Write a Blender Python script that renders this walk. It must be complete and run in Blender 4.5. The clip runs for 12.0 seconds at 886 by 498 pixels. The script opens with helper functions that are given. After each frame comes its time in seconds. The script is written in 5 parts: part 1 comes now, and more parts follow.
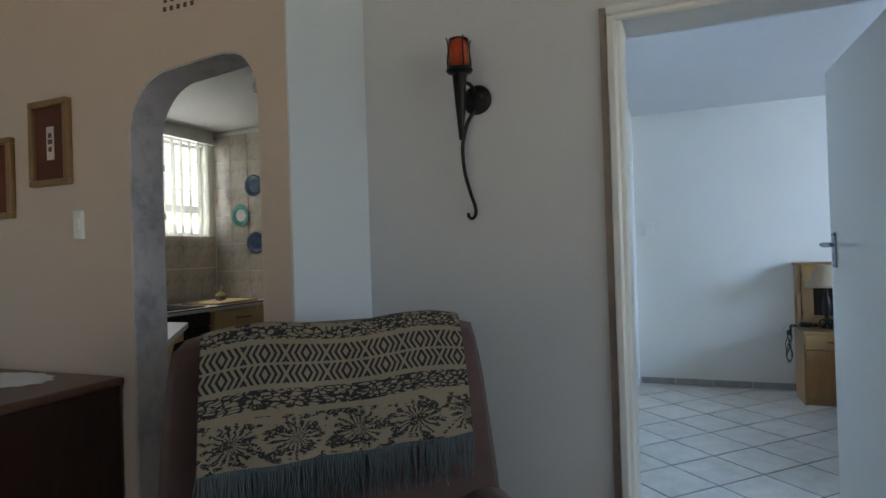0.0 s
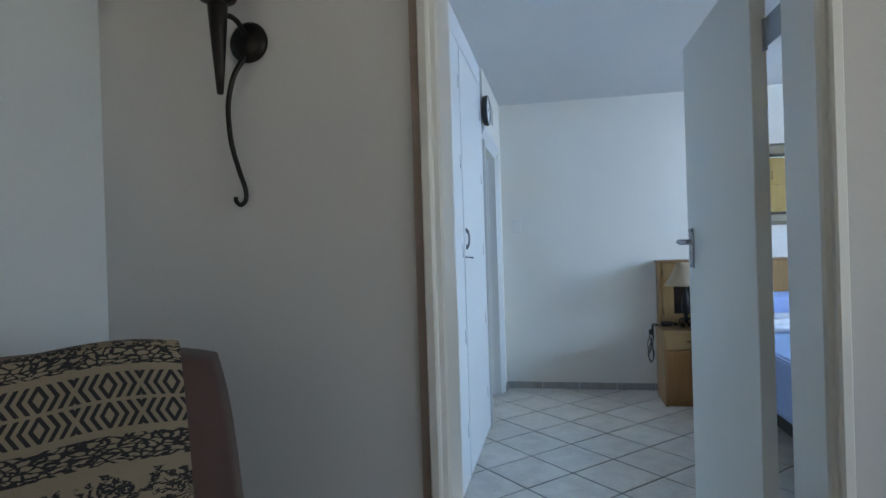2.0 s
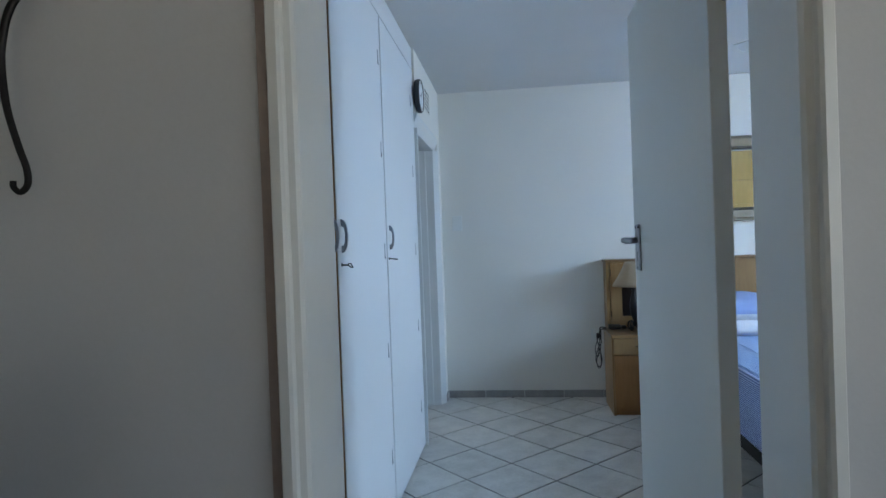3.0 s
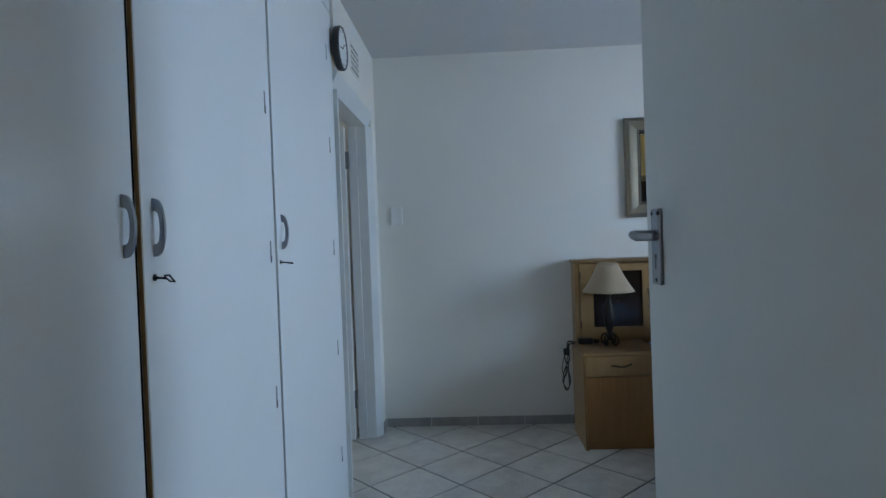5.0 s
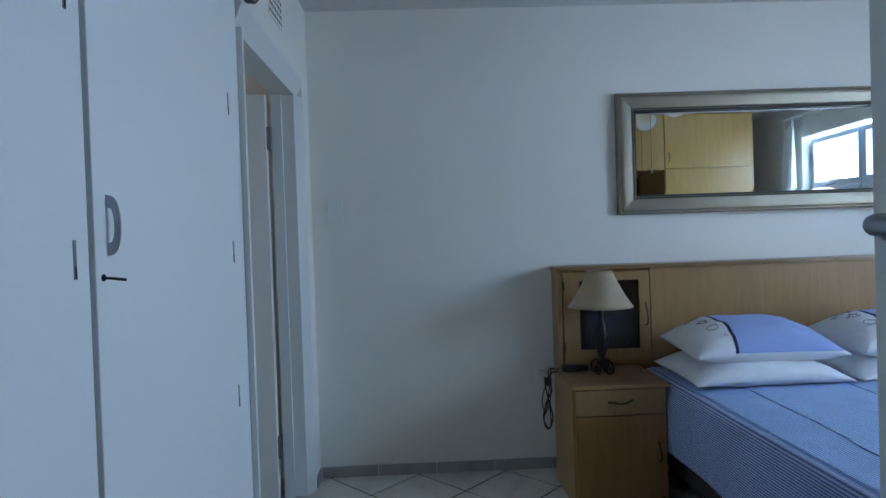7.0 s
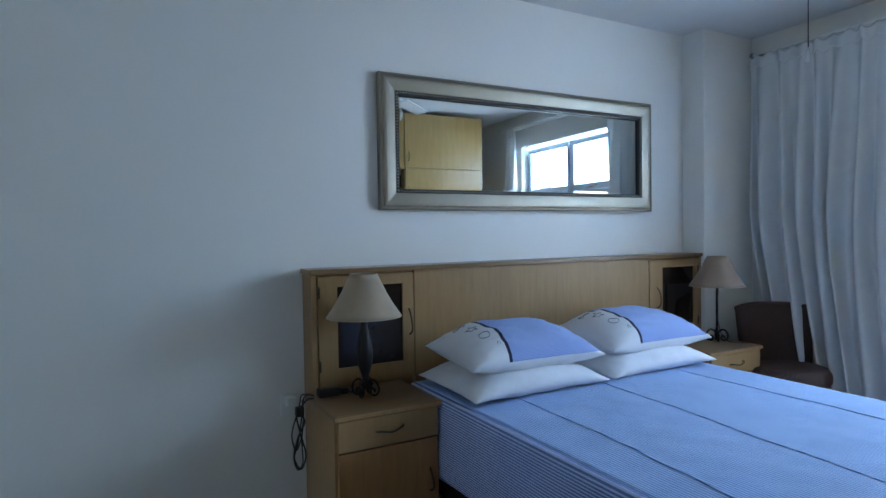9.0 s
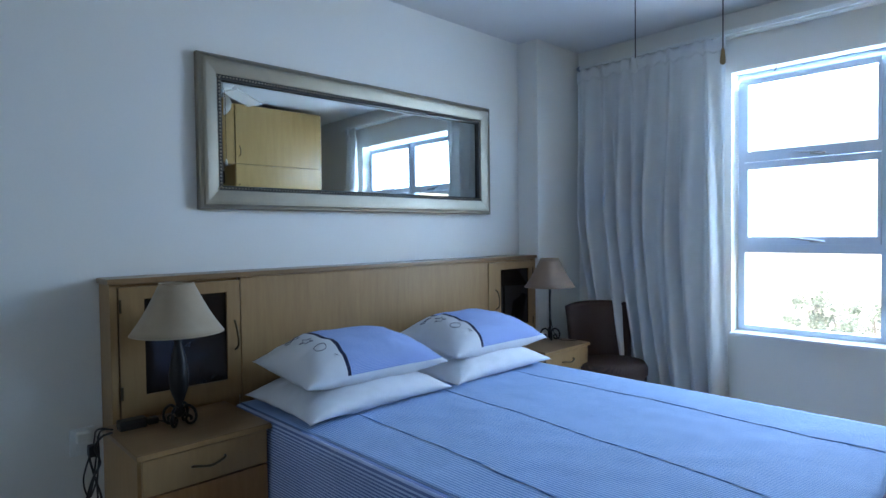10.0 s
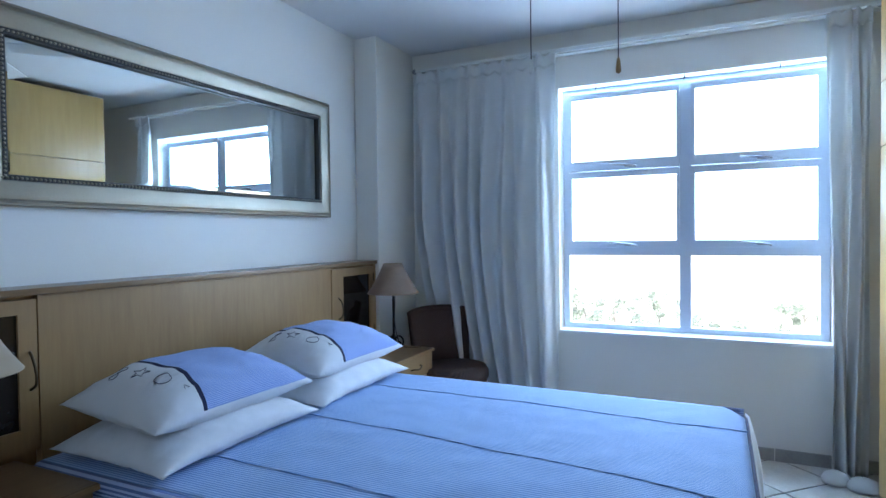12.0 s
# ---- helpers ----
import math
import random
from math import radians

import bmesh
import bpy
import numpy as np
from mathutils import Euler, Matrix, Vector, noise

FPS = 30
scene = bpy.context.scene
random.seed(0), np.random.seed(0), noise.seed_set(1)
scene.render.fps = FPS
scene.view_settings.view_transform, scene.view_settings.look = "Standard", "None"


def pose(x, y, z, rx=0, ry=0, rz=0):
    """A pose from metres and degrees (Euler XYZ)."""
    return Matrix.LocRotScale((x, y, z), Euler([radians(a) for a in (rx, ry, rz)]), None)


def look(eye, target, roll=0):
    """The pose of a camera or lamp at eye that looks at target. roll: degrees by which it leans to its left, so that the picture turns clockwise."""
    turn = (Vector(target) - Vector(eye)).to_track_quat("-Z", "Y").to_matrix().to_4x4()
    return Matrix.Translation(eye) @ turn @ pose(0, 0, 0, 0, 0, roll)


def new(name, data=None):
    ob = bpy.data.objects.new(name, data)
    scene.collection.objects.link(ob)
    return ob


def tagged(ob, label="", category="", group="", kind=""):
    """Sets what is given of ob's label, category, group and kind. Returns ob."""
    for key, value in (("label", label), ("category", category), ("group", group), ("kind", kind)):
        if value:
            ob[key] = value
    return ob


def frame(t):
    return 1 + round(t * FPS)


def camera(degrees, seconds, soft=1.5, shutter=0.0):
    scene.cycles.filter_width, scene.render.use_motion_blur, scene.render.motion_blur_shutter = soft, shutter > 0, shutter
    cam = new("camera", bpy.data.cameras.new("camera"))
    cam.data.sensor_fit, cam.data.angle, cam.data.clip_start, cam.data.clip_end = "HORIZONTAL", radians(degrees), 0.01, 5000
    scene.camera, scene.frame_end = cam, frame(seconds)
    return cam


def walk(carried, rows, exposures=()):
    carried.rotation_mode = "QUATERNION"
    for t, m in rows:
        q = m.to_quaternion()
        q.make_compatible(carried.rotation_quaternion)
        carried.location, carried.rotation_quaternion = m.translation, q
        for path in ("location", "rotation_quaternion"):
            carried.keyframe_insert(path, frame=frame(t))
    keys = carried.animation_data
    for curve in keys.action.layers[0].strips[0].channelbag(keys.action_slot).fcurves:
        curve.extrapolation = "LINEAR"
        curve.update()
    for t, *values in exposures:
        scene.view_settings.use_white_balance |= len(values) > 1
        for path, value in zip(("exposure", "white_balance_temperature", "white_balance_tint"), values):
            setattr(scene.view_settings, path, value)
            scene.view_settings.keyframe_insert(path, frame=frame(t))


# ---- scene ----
cam = camera(74.5, 12.0)
PATH = [
    (0, (0.483, 3.029, 1.272), (-0.262, 4.885, 1.287), -1.8),
    (0.5, (0.527, 3.119, 1.271), (-0.188, 4.987, 1.282), -1.7),
    (1, (0.559, 3.257, 1.278), (-0.091, 5.148, 1.281), -1.6),
    (1.5, (0.592, 3.429, 1.275), (0.05, 5.354, 1.275), -1.6),
    (2, (0.618, 3.617, 1.266), (0.225, 5.578, 1.26), -1.8),
    (2.5, (0.692, 3.842, 1.277), (0.38, 5.817, 1.264), -1.9),
    (3, (0.715, 4.025, 1.267), (0.469, 6.009, 1.251), -2.1),
    (5, (0.751, 4.865, 1.263), (0.651, 6.862, 1.231), -2.1),
    (5.5, (0.744, 5.044, 1.257), (0.663, 7.042, 1.225), -2.1),
    (6, (0.721, 5.275, 1.265), (0.666, 7.274, 1.232), -2.0),
    (6.5, (0.711, 5.458, 1.26), (0.708, 7.458, 1.226), -2.0),
    (6.7, (0.724, 5.537, 1.257), (0.741, 7.537, 1.227), -2.0),
    (8.3, (0.731, 6.041, 1.278), (1.305, 7.956, 1.217), -1.1),
    (8.5, (0.717, 6.096, 1.288), (1.424, 7.966, 1.217), -1.0),
    (9, (0.711, 6.205, 1.247), (1.669, 7.96, 1.195), -0.9),
    (9.5, (0.766, 6.284, 1.269), (1.923, 7.914, 1.208), -0.8),
    (10, (0.82, 6.328, 1.253), (2.209, 7.767, 1.198), -0.7),
    (10.5, (0.839, 6.389, 1.253), (2.401, 7.638, 1.199), -0.8),
    (11, (0.818, 6.517, 1.252), (2.509, 7.584, 1.204), -0.7),
    (11.5, (0.79, 6.625, 1.245), (2.564, 7.547, 1.202), -0.6),
    (12, (0.777, 6.702, 1.252), (2.584, 7.558, 1.206), -0.7),
]
EXPOSURE = [(0, 1.50, 6250, 10), (0.5, 1.66, 6250, 10), (1.5, 1.51, 6250, 10), (3, 1.22, 6150, 10), (5, 0.80, 6400, 10), (6.7, 0.66, 6200, 10), (8.5, 0.74, 6100, 10), (10.5, 0.84, 5900, 10), (12, 0.92, 5800, 10)]
walk(cam, [(t, look(eye, target, roll)) for t, eye, target, roll in PATH], EXPOSURE)

# ---- world, sun and large lights ----
world = bpy.data.worlds.new("sky")
scene.world = world
world.use_nodes = True
wn = world.node_tree.nodes
sky = wn.new("ShaderNodeTexSky")
sky.sky_type, sky.sun_disc = "NISHITA", False
sky.sun_elevation, sky.sun_rotation, sky.dust_density = radians(55), radians(-80), 4.0
world.node_tree.links.new(sky.outputs[0], wn["Background"].inputs[0])
wn["Background"].inputs[1].default_value = 0.12

sun = new("sun", bpy.data.lights.new("sun", "SUN"))
sun.data.energy, sun.data.angle, sun.data.color = 4.5, radians(0.5), (1.0, 0.95, 0.87)
sun.matrix_world = look((-30, 6, 45), (0, 11, 0))


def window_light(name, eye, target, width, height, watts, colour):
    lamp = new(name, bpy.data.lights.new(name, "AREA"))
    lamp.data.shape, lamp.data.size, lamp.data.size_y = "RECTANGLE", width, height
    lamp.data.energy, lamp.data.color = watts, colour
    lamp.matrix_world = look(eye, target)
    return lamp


window_light("bedroom_skylight", (4.80, 6.88, 1.76), (3.2, 6.88, 0.46), 1.45, 1.10, 78, (0.455, 0.685, 1.0))
window_light("bedroom_ground_light", (4.80, 6.88, 1.00), (3.2, 6.88, 1.70), 1.45, 0.60, 4.4, (1.0, 0.83, 0.52))
window_light("living_skylight", (3.28, 3.45, 1.5), (0, 3.2, 1.0), 2.2, 1.25, 0.55, (0.36, 0.62, 1.0))
# unseen fill lamp, added to brighten the arch wall
window_light("living_fill_light", (-1.3, -0.28, 1.5), (-1.0, 4, 1.1), 1.8, 1.2, 0.06, (0.92, 0.93, 0.95))
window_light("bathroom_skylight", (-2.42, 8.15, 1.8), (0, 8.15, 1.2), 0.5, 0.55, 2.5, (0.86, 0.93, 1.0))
window_light("kitchen_skylight", (-3.95, 6.5, 1.95), (0, 6.5, 1.95), 1.7, 0.8, 5.6, (0.86, 0.93, 1.0))

# bright sea haze far beyond the window
haze_material = bpy.data.materials.new("sea_haze")
haze_material.use_nodes = True
hz = haze_material.node_tree.nodes
glow = hz.new("ShaderNodeEmission")
glow.inputs[0].default_value, glow.inputs[1].default_value = (0.82, 0.93, 1.0, 1), 1.5
haze_material.node_tree.links.new(glow.outputs[0], hz["Material Output"].inputs["Surface"])
haze = bpy.data.meshes.new("backdrop")
ring = [(4 + 300 * math.cos(radians(a)), 7 + 300 * math.sin(radians(a))) for a in range(-85, 86, 5)]
count = len(ring)
haze.from_pydata([(x, y, -9) for x, y in ring] + [(x, y, 260) for x, y in ring], [], [(i, i + 1, count + i + 1, count + i) for i in range(count - 1)])
haze.materials.append(haze_material)
tagged(new("backdrop", haze), "bright white sea haze beyond the window", "backdrop", "", "structure")

# ---- materials ----


class Nodes:
    """A small wrapper for a node material."""

    def __init__(self, name, rough=0.6, metal=0.0):
        self.m = bpy.data.materials.new(name)
        self.m.use_nodes = True
        self.t = self.m.node_tree
        self.b = self.t.nodes["Principled BSDF"]
        self.b.inputs["Roughness"].default_value = rough
        self.b.inputs["Metallic"].default_value = metal

    def add(self, kind, **values):
        n = self.t.nodes.new(kind)
        for k, v in values.items():
            n.inputs[k].default_value = v
        return n

    def link(self, a, b):
        self.t.links.new(a, b)

    def coords(self, which="Object", scale=(1, 1, 1)):
        c = self.t.nodes.new("ShaderNodeTexCoord")
        m = self.add("ShaderNodeMapping", Scale=scale)
        self.link(c.outputs[which], m.inputs["Vector"])
        return m.outputs[0]

    def noise(self, vec, scale, detail=4, rough=0.55):
        n = self.add("ShaderNodeTexNoise", Scale=scale, Detail=detail, Roughness=rough)
        self.link(vec, n.inputs["Vector"])
        return n.outputs[0]

    def ramp(self, fac, stops, kind="LINEAR"):
        r = self.t.nodes.new("ShaderNodeValToRGB")
        r.color_ramp.interpolation = kind
        e = r.color_ramp.elements
        while len(e) < len(stops):
            e.new(0.5)
        for el, (p, c) in zip(e, stops):
            el.position, el.color = p, (*c, 1) if len(c) == 3 else c
        self.link(fac, r.inputs[0])
        return r.outputs[0]

    def math(self, op, a, b=0.0, c=0.0):
        n = self.t.nodes.new("ShaderNodeMath")
        n.operation = op
        for i, v in enumerate((a, b, c)):
            if isinstance(v, (int, float)):
                n.inputs[i].default_value = v
            else:
                self.link(v, n.inputs[i])
        return n.outputs[0]

    def mix(self, fac, a, b, blend="MIX"):
        n = self.t.nodes.new("ShaderNodeMix")
        n.data_type, n.blend_type = "RGBA", blend
        for i, v in ((0, fac), (6, a), (7, b)):
            if isinstance(v, (int, float)):
                n.inputs[i].default_value = v
            elif isinstance(v, tuple):
                n.inputs[i].default_value = (*v, 1)
            else:
                self.link(v, n.inputs[i])
        return n.outputs[2]

    def colour(self, c):
        if isinstance(c, tuple):
            self.b.inputs["Base Color"].default_value = (*c, 1)
        else:
            self.link(c, self.b.inputs["Base Color"])

    def bump(self, height, strength=0.2, distance=0.002):
        n = self.add("ShaderNodeBump", Strength=strength, Distance=distance)
        self.link(height, n.inputs["Height"])
        self.link(n.outputs[0], self.b.inputs["Normal"])

    def xyz(self, vec):
        n = self.t.nodes.new("ShaderNodeSeparateXYZ")
        self.link(vec, n.inputs[0])
        return n.outputs


def scaled(c, k):
    return tuple(min(1.0, v * k) for v in c)


def painted(name, c, rough=0.55, patch=1.3, grain=90, amount=0.08, bump=0.15, distance=0.0015, metal=0.0):
    """A painted or plain surface: broad patches, fine grain and a slight relief."""
    n = Nodes(name, rough, metal)
    v = n.coords()
    broad, fine = n.noise(v, patch, 5), n.noise(v, grain, 3)
    both = n.math("ADD", n.math("MULTIPLY", broad, 0.65), n.math("MULTIPLY", fine, 0.35))
    n.colour(n.ramp(both, [(0.3, scaled(c, 1 - amount)), (0.7, scaled(c, 1 + amount))]))
    n.bump(fine, bump, distance)
    n.link(n.ramp(fine, [(0.2, (rough * 0.9,) * 3), (0.8, (min(1, rough * 1.1),) * 3)]), n.b.inputs["Roughness"])
    return n.m


def wood(name, dark, light, scale=(60, 60, 4), rough=0.4, bump=0.08):
    """Veneer with long grain and faint cathedral figure."""
    n = Nodes(name, rough)
    v = n.coords("Object", scale)
    grain = n.noise(v, 1.0, 6, 0.65)
    broad = n.noise(n.coords("Object", tuple(s * 0.1 for s in scale)), 1.0, 3)
    both = n.math("ADD", n.math("MULTIPLY", grain, 0.6), n.math("MULTIPLY", broad, 0.4))
    n.colour(n.ramp(both, [(0.32, dark), (0.68, light)]))
    n.bump(grain, bump, 0.001)
    return n.m


def striped(name, a, b, axis, pitch, share=0.5, rough=0.85):
    """Woven cloth with fine printed stripes across the given axis."""
    n = Nodes(name, rough)
    v = n.coords()
    s = n.math("FRACT", n.math("DIVIDE", n.xyz(v)[axis], pitch))
    f = n.math("GREATER_THAN", s, share)
    c = n.mix(f, a, b)
    soft = n.noise(v, 7, 4)
    n.colour(n.mix(0.5, c, n.ramp(soft, [(0.3, (0.75, 0.78, 0.85)), (0.7, (1, 1, 1))]), "MULTIPLY"))
    n.bump(n.math("ADD", n.noise(v, 500, 2), n.math("MULTIPLY", n.noise(v, 11, 6), 4.0)), 0.45, 0.008)
    n.b.inputs["Sheen Weight"].default_value = 0.15
    return n.m


def cloth(name, c, rough=0.9, wrinkle=14, depth=0.005, amount=0.1, through_light=0.0):
    n = Nodes(name, rough)
    v = n.coords()
    broad, weave = n.noise(v, wrinkle, 5), n.noise(v, 450, 2)
    n.colour(n.ramp(broad, [(0.3, scaled(c, 1 - amount)), (0.7, scaled(c, 1 + amount))]))
    n.bump(n.math("ADD", n.math("MULTIPLY", broad, 3.0), weave), 0.35, depth)
    n.b.inputs["Sheen Weight"].default_value = 0.15
    if through_light:
        t = n.t.nodes
        tr, mixer = t.new("ShaderNodeBsdfTranslucent"), t.new("ShaderNodeMixShader")
        tr.inputs[0].default_value, mixer.inputs[0].default_value = (*c, 1), through_light
        n.link(n.b.outputs[0], mixer.inputs[1])
        n.link(tr.outputs[0], mixer.inputs[2])
        n.link(mixer.outputs[0], t["Material Output"].inputs["Surface"])
    return n.m


def marbled(name, base, vein, scale=6.0, rough=0.35):
    n = Nodes(name, rough)
    v = n.coords()
    a = n.noise(v, scale, 8, 0.65)
    b = n.noise(v, scale * 5, 4)
    both = n.math("ADD", n.math("MULTIPLY", a, 0.75), n.math("MULTIPLY", b, 0.25))
    n.colour(n.ramp(both, [(0.36, vein), (0.5, scaled(base, 0.92)), (0.66, base)]))
    n.bump(b, 0.05, 0.001)
    return n.m


def tile_material(name, base, dark, rough=0.3):
    """Glazed tile: mottled, each piece a little different."""
    n = Nodes(name, rough)
    v = n.coords()
    info = n.t.nodes.new("ShaderNodeObjectInfo")
    shift = n.t.nodes.new("ShaderNodeVectorMath")
    shift.operation = "ADD"
    n.link(v, shift.inputs[0])
    n.link(n.mix(1.0, (0, 0, 0), info.outputs["Random"]), shift.inputs[1])
    mapped = shift.outputs[0]
    broad, fine = n.noise(mapped, 9, 6), n.noise(mapped, 70, 3)
    both = n.math("ADD", n.math("MULTIPLY", broad, 0.6), n.math("MULTIPLY", fine, 0.3))
    both = n.math("ADD", both, n.math("MULTIPLY", info.outputs["Random"], 0.12))
    n.colour(n.ramp(both, [(0.36, dark), (0.66, base)]))
    n.bump(broad, 0.06, 0.002)
    return n.m


def metal(name, c, rough=0.3, grain=60):
    return painted(name, c, rough, 6, grain, 0.12, 0.06, 0.0006, 1.0)


WALL_COOL = painted("bedroom_wall_paint", (0.80, 0.785, 0.73), 0.5, 1.1, 120, 0.03, 0.2)
WALL_WARM = painted("living_wall_paint", (0.60, 0.50, 0.415), 0.6, 1.1, 120, 0.05, 0.2)
# wall colour with the cool light on the return mixed in
RETURN_LIT = painted("return_wall_lit_tint", (0.58, 0.64, 0.68), 0.5, 1.1, 120, 0.03, 0.2)
WALL_GREY = painted("hall_wall_paint", (0.56, 0.57, 0.585), 0.55, 1.1, 120, 0.04, 0.2)
CEILING = painted("ceiling_paint", (0.69, 0.69, 0.68), 0.8, 2, 160, 0.03, 0.2)
GLOSS_WHITE = painted("enamel_paint", (0.78, 0.80, 0.80), 0.30, 1.6, 28, 0.012, 0.03)
DOOR_PAINT = painted("door_enamel", (0.66, 0.66, 0.62), 0.32, 1.6, 28, 0.012, 0.03)
FRAME_PAINT = painted("frame_enamel", (0.70, 0.72, 0.71), 0.32, 2, 30, 0.02, 0.04)
WINDOW_PAINT = painted("window_frame_paint", (0.62, 0.70, 0.82), 0.35, 2, 60, 0.05, 0.1)
FRAME_SHADE = painted("frame_shade_brown", (0.36, 0.30, 0.27), 0.8, 6, 60, 0.18)
DARK_GAP = painted("dark_interior", (0.03, 0.028, 0.025), 0.9)
FLOOR_TILE = tile_material("floor_tile", (0.70, 0.68, 0.63), (0.50, 0.48, 0.44), 0.28)
SKIRT_TILE = tile_material("skirting_tile", (0.42, 0.41, 0.39), (0.30, 0.29, 0.28), 0.35)
GROUT = painted("grout", (0.035, 0.032, 0.03), 0.9)
LIVING_FLOOR = painted("living_floor", (0.30, 0.26, 0.22), 0.5)
OAK = wood("oak_veneer", (0.27, 0.155, 0.064), (0.36, 0.22, 0.092), (45, 45, 5), 0.38)
OAK_FLAT = wood("oak_veneer_top", (0.16, 0.092, 0.042), (0.27, 0.165, 0.078), (5, 45, 45), 0.3)
OAK_RED = wood("oak_veneer_door", (0.25, 0.115, 0.036), (0.37, 0.185, 0.064), (40, 40, 5), 0.38)
PINE = wood("wardrobe_veneer", (0.36, 0.22, 0.07), (0.46, 0.30, 0.11), (30, 30, 3), 0.30)
KITCHEN_OAK = wood("kitchen_oak", (0.42, 0.30, 0.13), (0.58, 0.43, 0.22), (40, 40, 5), 0.45)
MAHOGANY = wood("dark_mahogany", (0.020, 0.008, 0.005), (0.055, 0.022, 0.014), (30, 30, 5), 0.3)
SIDE_TOP = wood("mahogany_top", (0.09, 0.04, 0.025), (0.15, 0.075, 0.05), (5, 30, 30), 0.3)
GILT = wood("gilt_frame_wood", (0.17, 0.09, 0.03), (0.28, 0.16, 0.055), (40, 40, 6), 0.35)
MAT_BOARD = painted("brown_mount", (0.11, 0.035, 0.02), 0.9)
PAPER = painted("print_paper", (0.62, 0.56, 0.50), 0.9)
INK = painted("print_ink", (0.10, 0.06, 0.05), 0.9)
IRON = painted("wrought_iron", (0.018, 0.016, 0.015), 0.45, 12, 200, 0.3, 0.4, 0.001, 0.6)
STEEL = metal("satin_steel", (0.30, 0.32, 0.35), 0.34)
SILVER = metal("silver_gilt", (0.29, 0.26, 0.205), 0.46, 140)
PEWTER = painted("dark_pewter", (0.03, 0.029, 0.027), 0.5, 6, 140)
BRONZE = metal("antique_bronze", (0.10, 0.075, 0.045), 0.4)
PLASTIC = painted("white_plastic", (0.78, 0.79, 0.76), 0.35)
BLACK_PLASTIC = painted("black_plastic", (0.015, 0.015, 0.017), 0.4)
SHADE = cloth("parchment_shade", (0.37, 0.285, 0.19), 0.8, 20, 0.001, 0.06)
SHEET_WHITE = cloth("white_cotton", (0.78, 0.80, 0.84), 0.9, 12, 0.022, 0.05)
SHADE_BROWN = cloth("brown_shade", (0.27, 0.19, 0.135), 0.8, 20, 0.001, 0.06)
BLUE_STRIPE = striped("blue_ticking", (0.19, 0.34, 0.68), (0.47, 0.63, 0.90), 0, 0.0105)
SIDE_STRIPE = striped("navy_ticking", (0.13, 0.19, 0.44), (0.52, 0.62, 0.86), 2, 0.0095, 0.52)
NAVY = cloth("navy_cotton", (0.012, 0.016, 0.07), 0.9)
CURTAIN = cloth("curtain_linen", (0.79, 0.795, 0.78), 0.95, 9, 0.003, 0.04, 0.30)
MAUVE = cloth("mauve_upholstery", (0.066, 0.034, 0.029), 0.75, 10, 0.004, 0.15)
FRINGE = cloth("throw_fringe", (0.075, 0.095, 0.105), 0.95)
MARBLE = marbled("marbled_reveal", (0.52, 0.52, 0.55), (0.30, 0.31, 0.36), 5.0, 0.4)
KITCHEN_TILE = marbled("marbled_kitchen_tile", (0.55, 0.50, 0.44), (0.36, 0.30, 0.25), 9.0, 0.25)
WORKTOP = marbled("pale_worktop", (0.62, 0.62, 0.62), (0.48, 0.48, 0.50), 30, 0.3)
OVEN_BLACK = painted("oven_enamel", (0.012, 0.012, 0.013), 0.2)
PLATE_BLUE = marbled("glazed_plate_blue", (0.06, 0.10, 0.20), (0.02, 0.035, 0.09), 30, 0.15)
PLATE_TEAL = marbled("glazed_plate_teal", (0.10, 0.34, 0.32), (0.035, 0.18, 0.18), 30, 0.15)
# ground, leaves and bark: distance haze is put into these pale colours
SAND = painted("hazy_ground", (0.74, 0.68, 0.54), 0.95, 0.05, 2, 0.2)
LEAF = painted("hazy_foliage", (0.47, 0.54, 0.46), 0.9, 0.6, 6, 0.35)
BARK = painted("hazy_bark", (0.42, 0.40, 0.37), 0.95, 3, 30, 0.3)


def glass(name, c=(1, 1, 1), rough=0.0):
    n = Nodes(name, rough)
    n.colour(c)
    n.b.inputs["Transmission Weight"].default_value = 1.0
    n.b.inputs["IOR"].default_value = 1.45
    return n.m


def thin_pane(name):
    """A thin window pane: clear, with a faint mirror gloss by Fresnel."""
    n = Nodes(name)
    t = n.t.nodes
    clear, gloss, mixer, fres = (t.new("ShaderNodeBsdfTransparent"), t.new("ShaderNodeBsdfGlossy"), t.new("ShaderNodeMixShader"), t.new("ShaderNodeLayerWeight"))
    gloss.inputs["Roughness"].default_value = 0.02
    n.link(n.math("MULTIPLY_ADD", n.math("POWER", fres.outputs["Facing"], 4.0), 0.4, 0.03), mixer.inputs[0])
    n.link(clear.outputs[0], mixer.inputs[1])
    n.link(gloss.outputs[0], mixer.inputs[2])
    n.link(mixer.outputs[0], t["Material Output"].inputs["Surface"])
    return n.m


PANE = thin_pane("window_glass")
AMBER_GLASS = glass("amber_candle_glass", (0.95, 0.42, 0.22), 0.2)
SMOKED = painted("smoked_glass", (0.02, 0.014, 0.012), 0.06, 3, 30, 0.2, 0.01)
MIRROR = Nodes("mirror_silver", 0.015, 1.0)
MIRROR.colour((0.61, 0.64, 0.63))
MIRROR = MIRROR.m
GLOBE = glass("opal_globe", (0.95, 0.93, 0.88), 0.5)


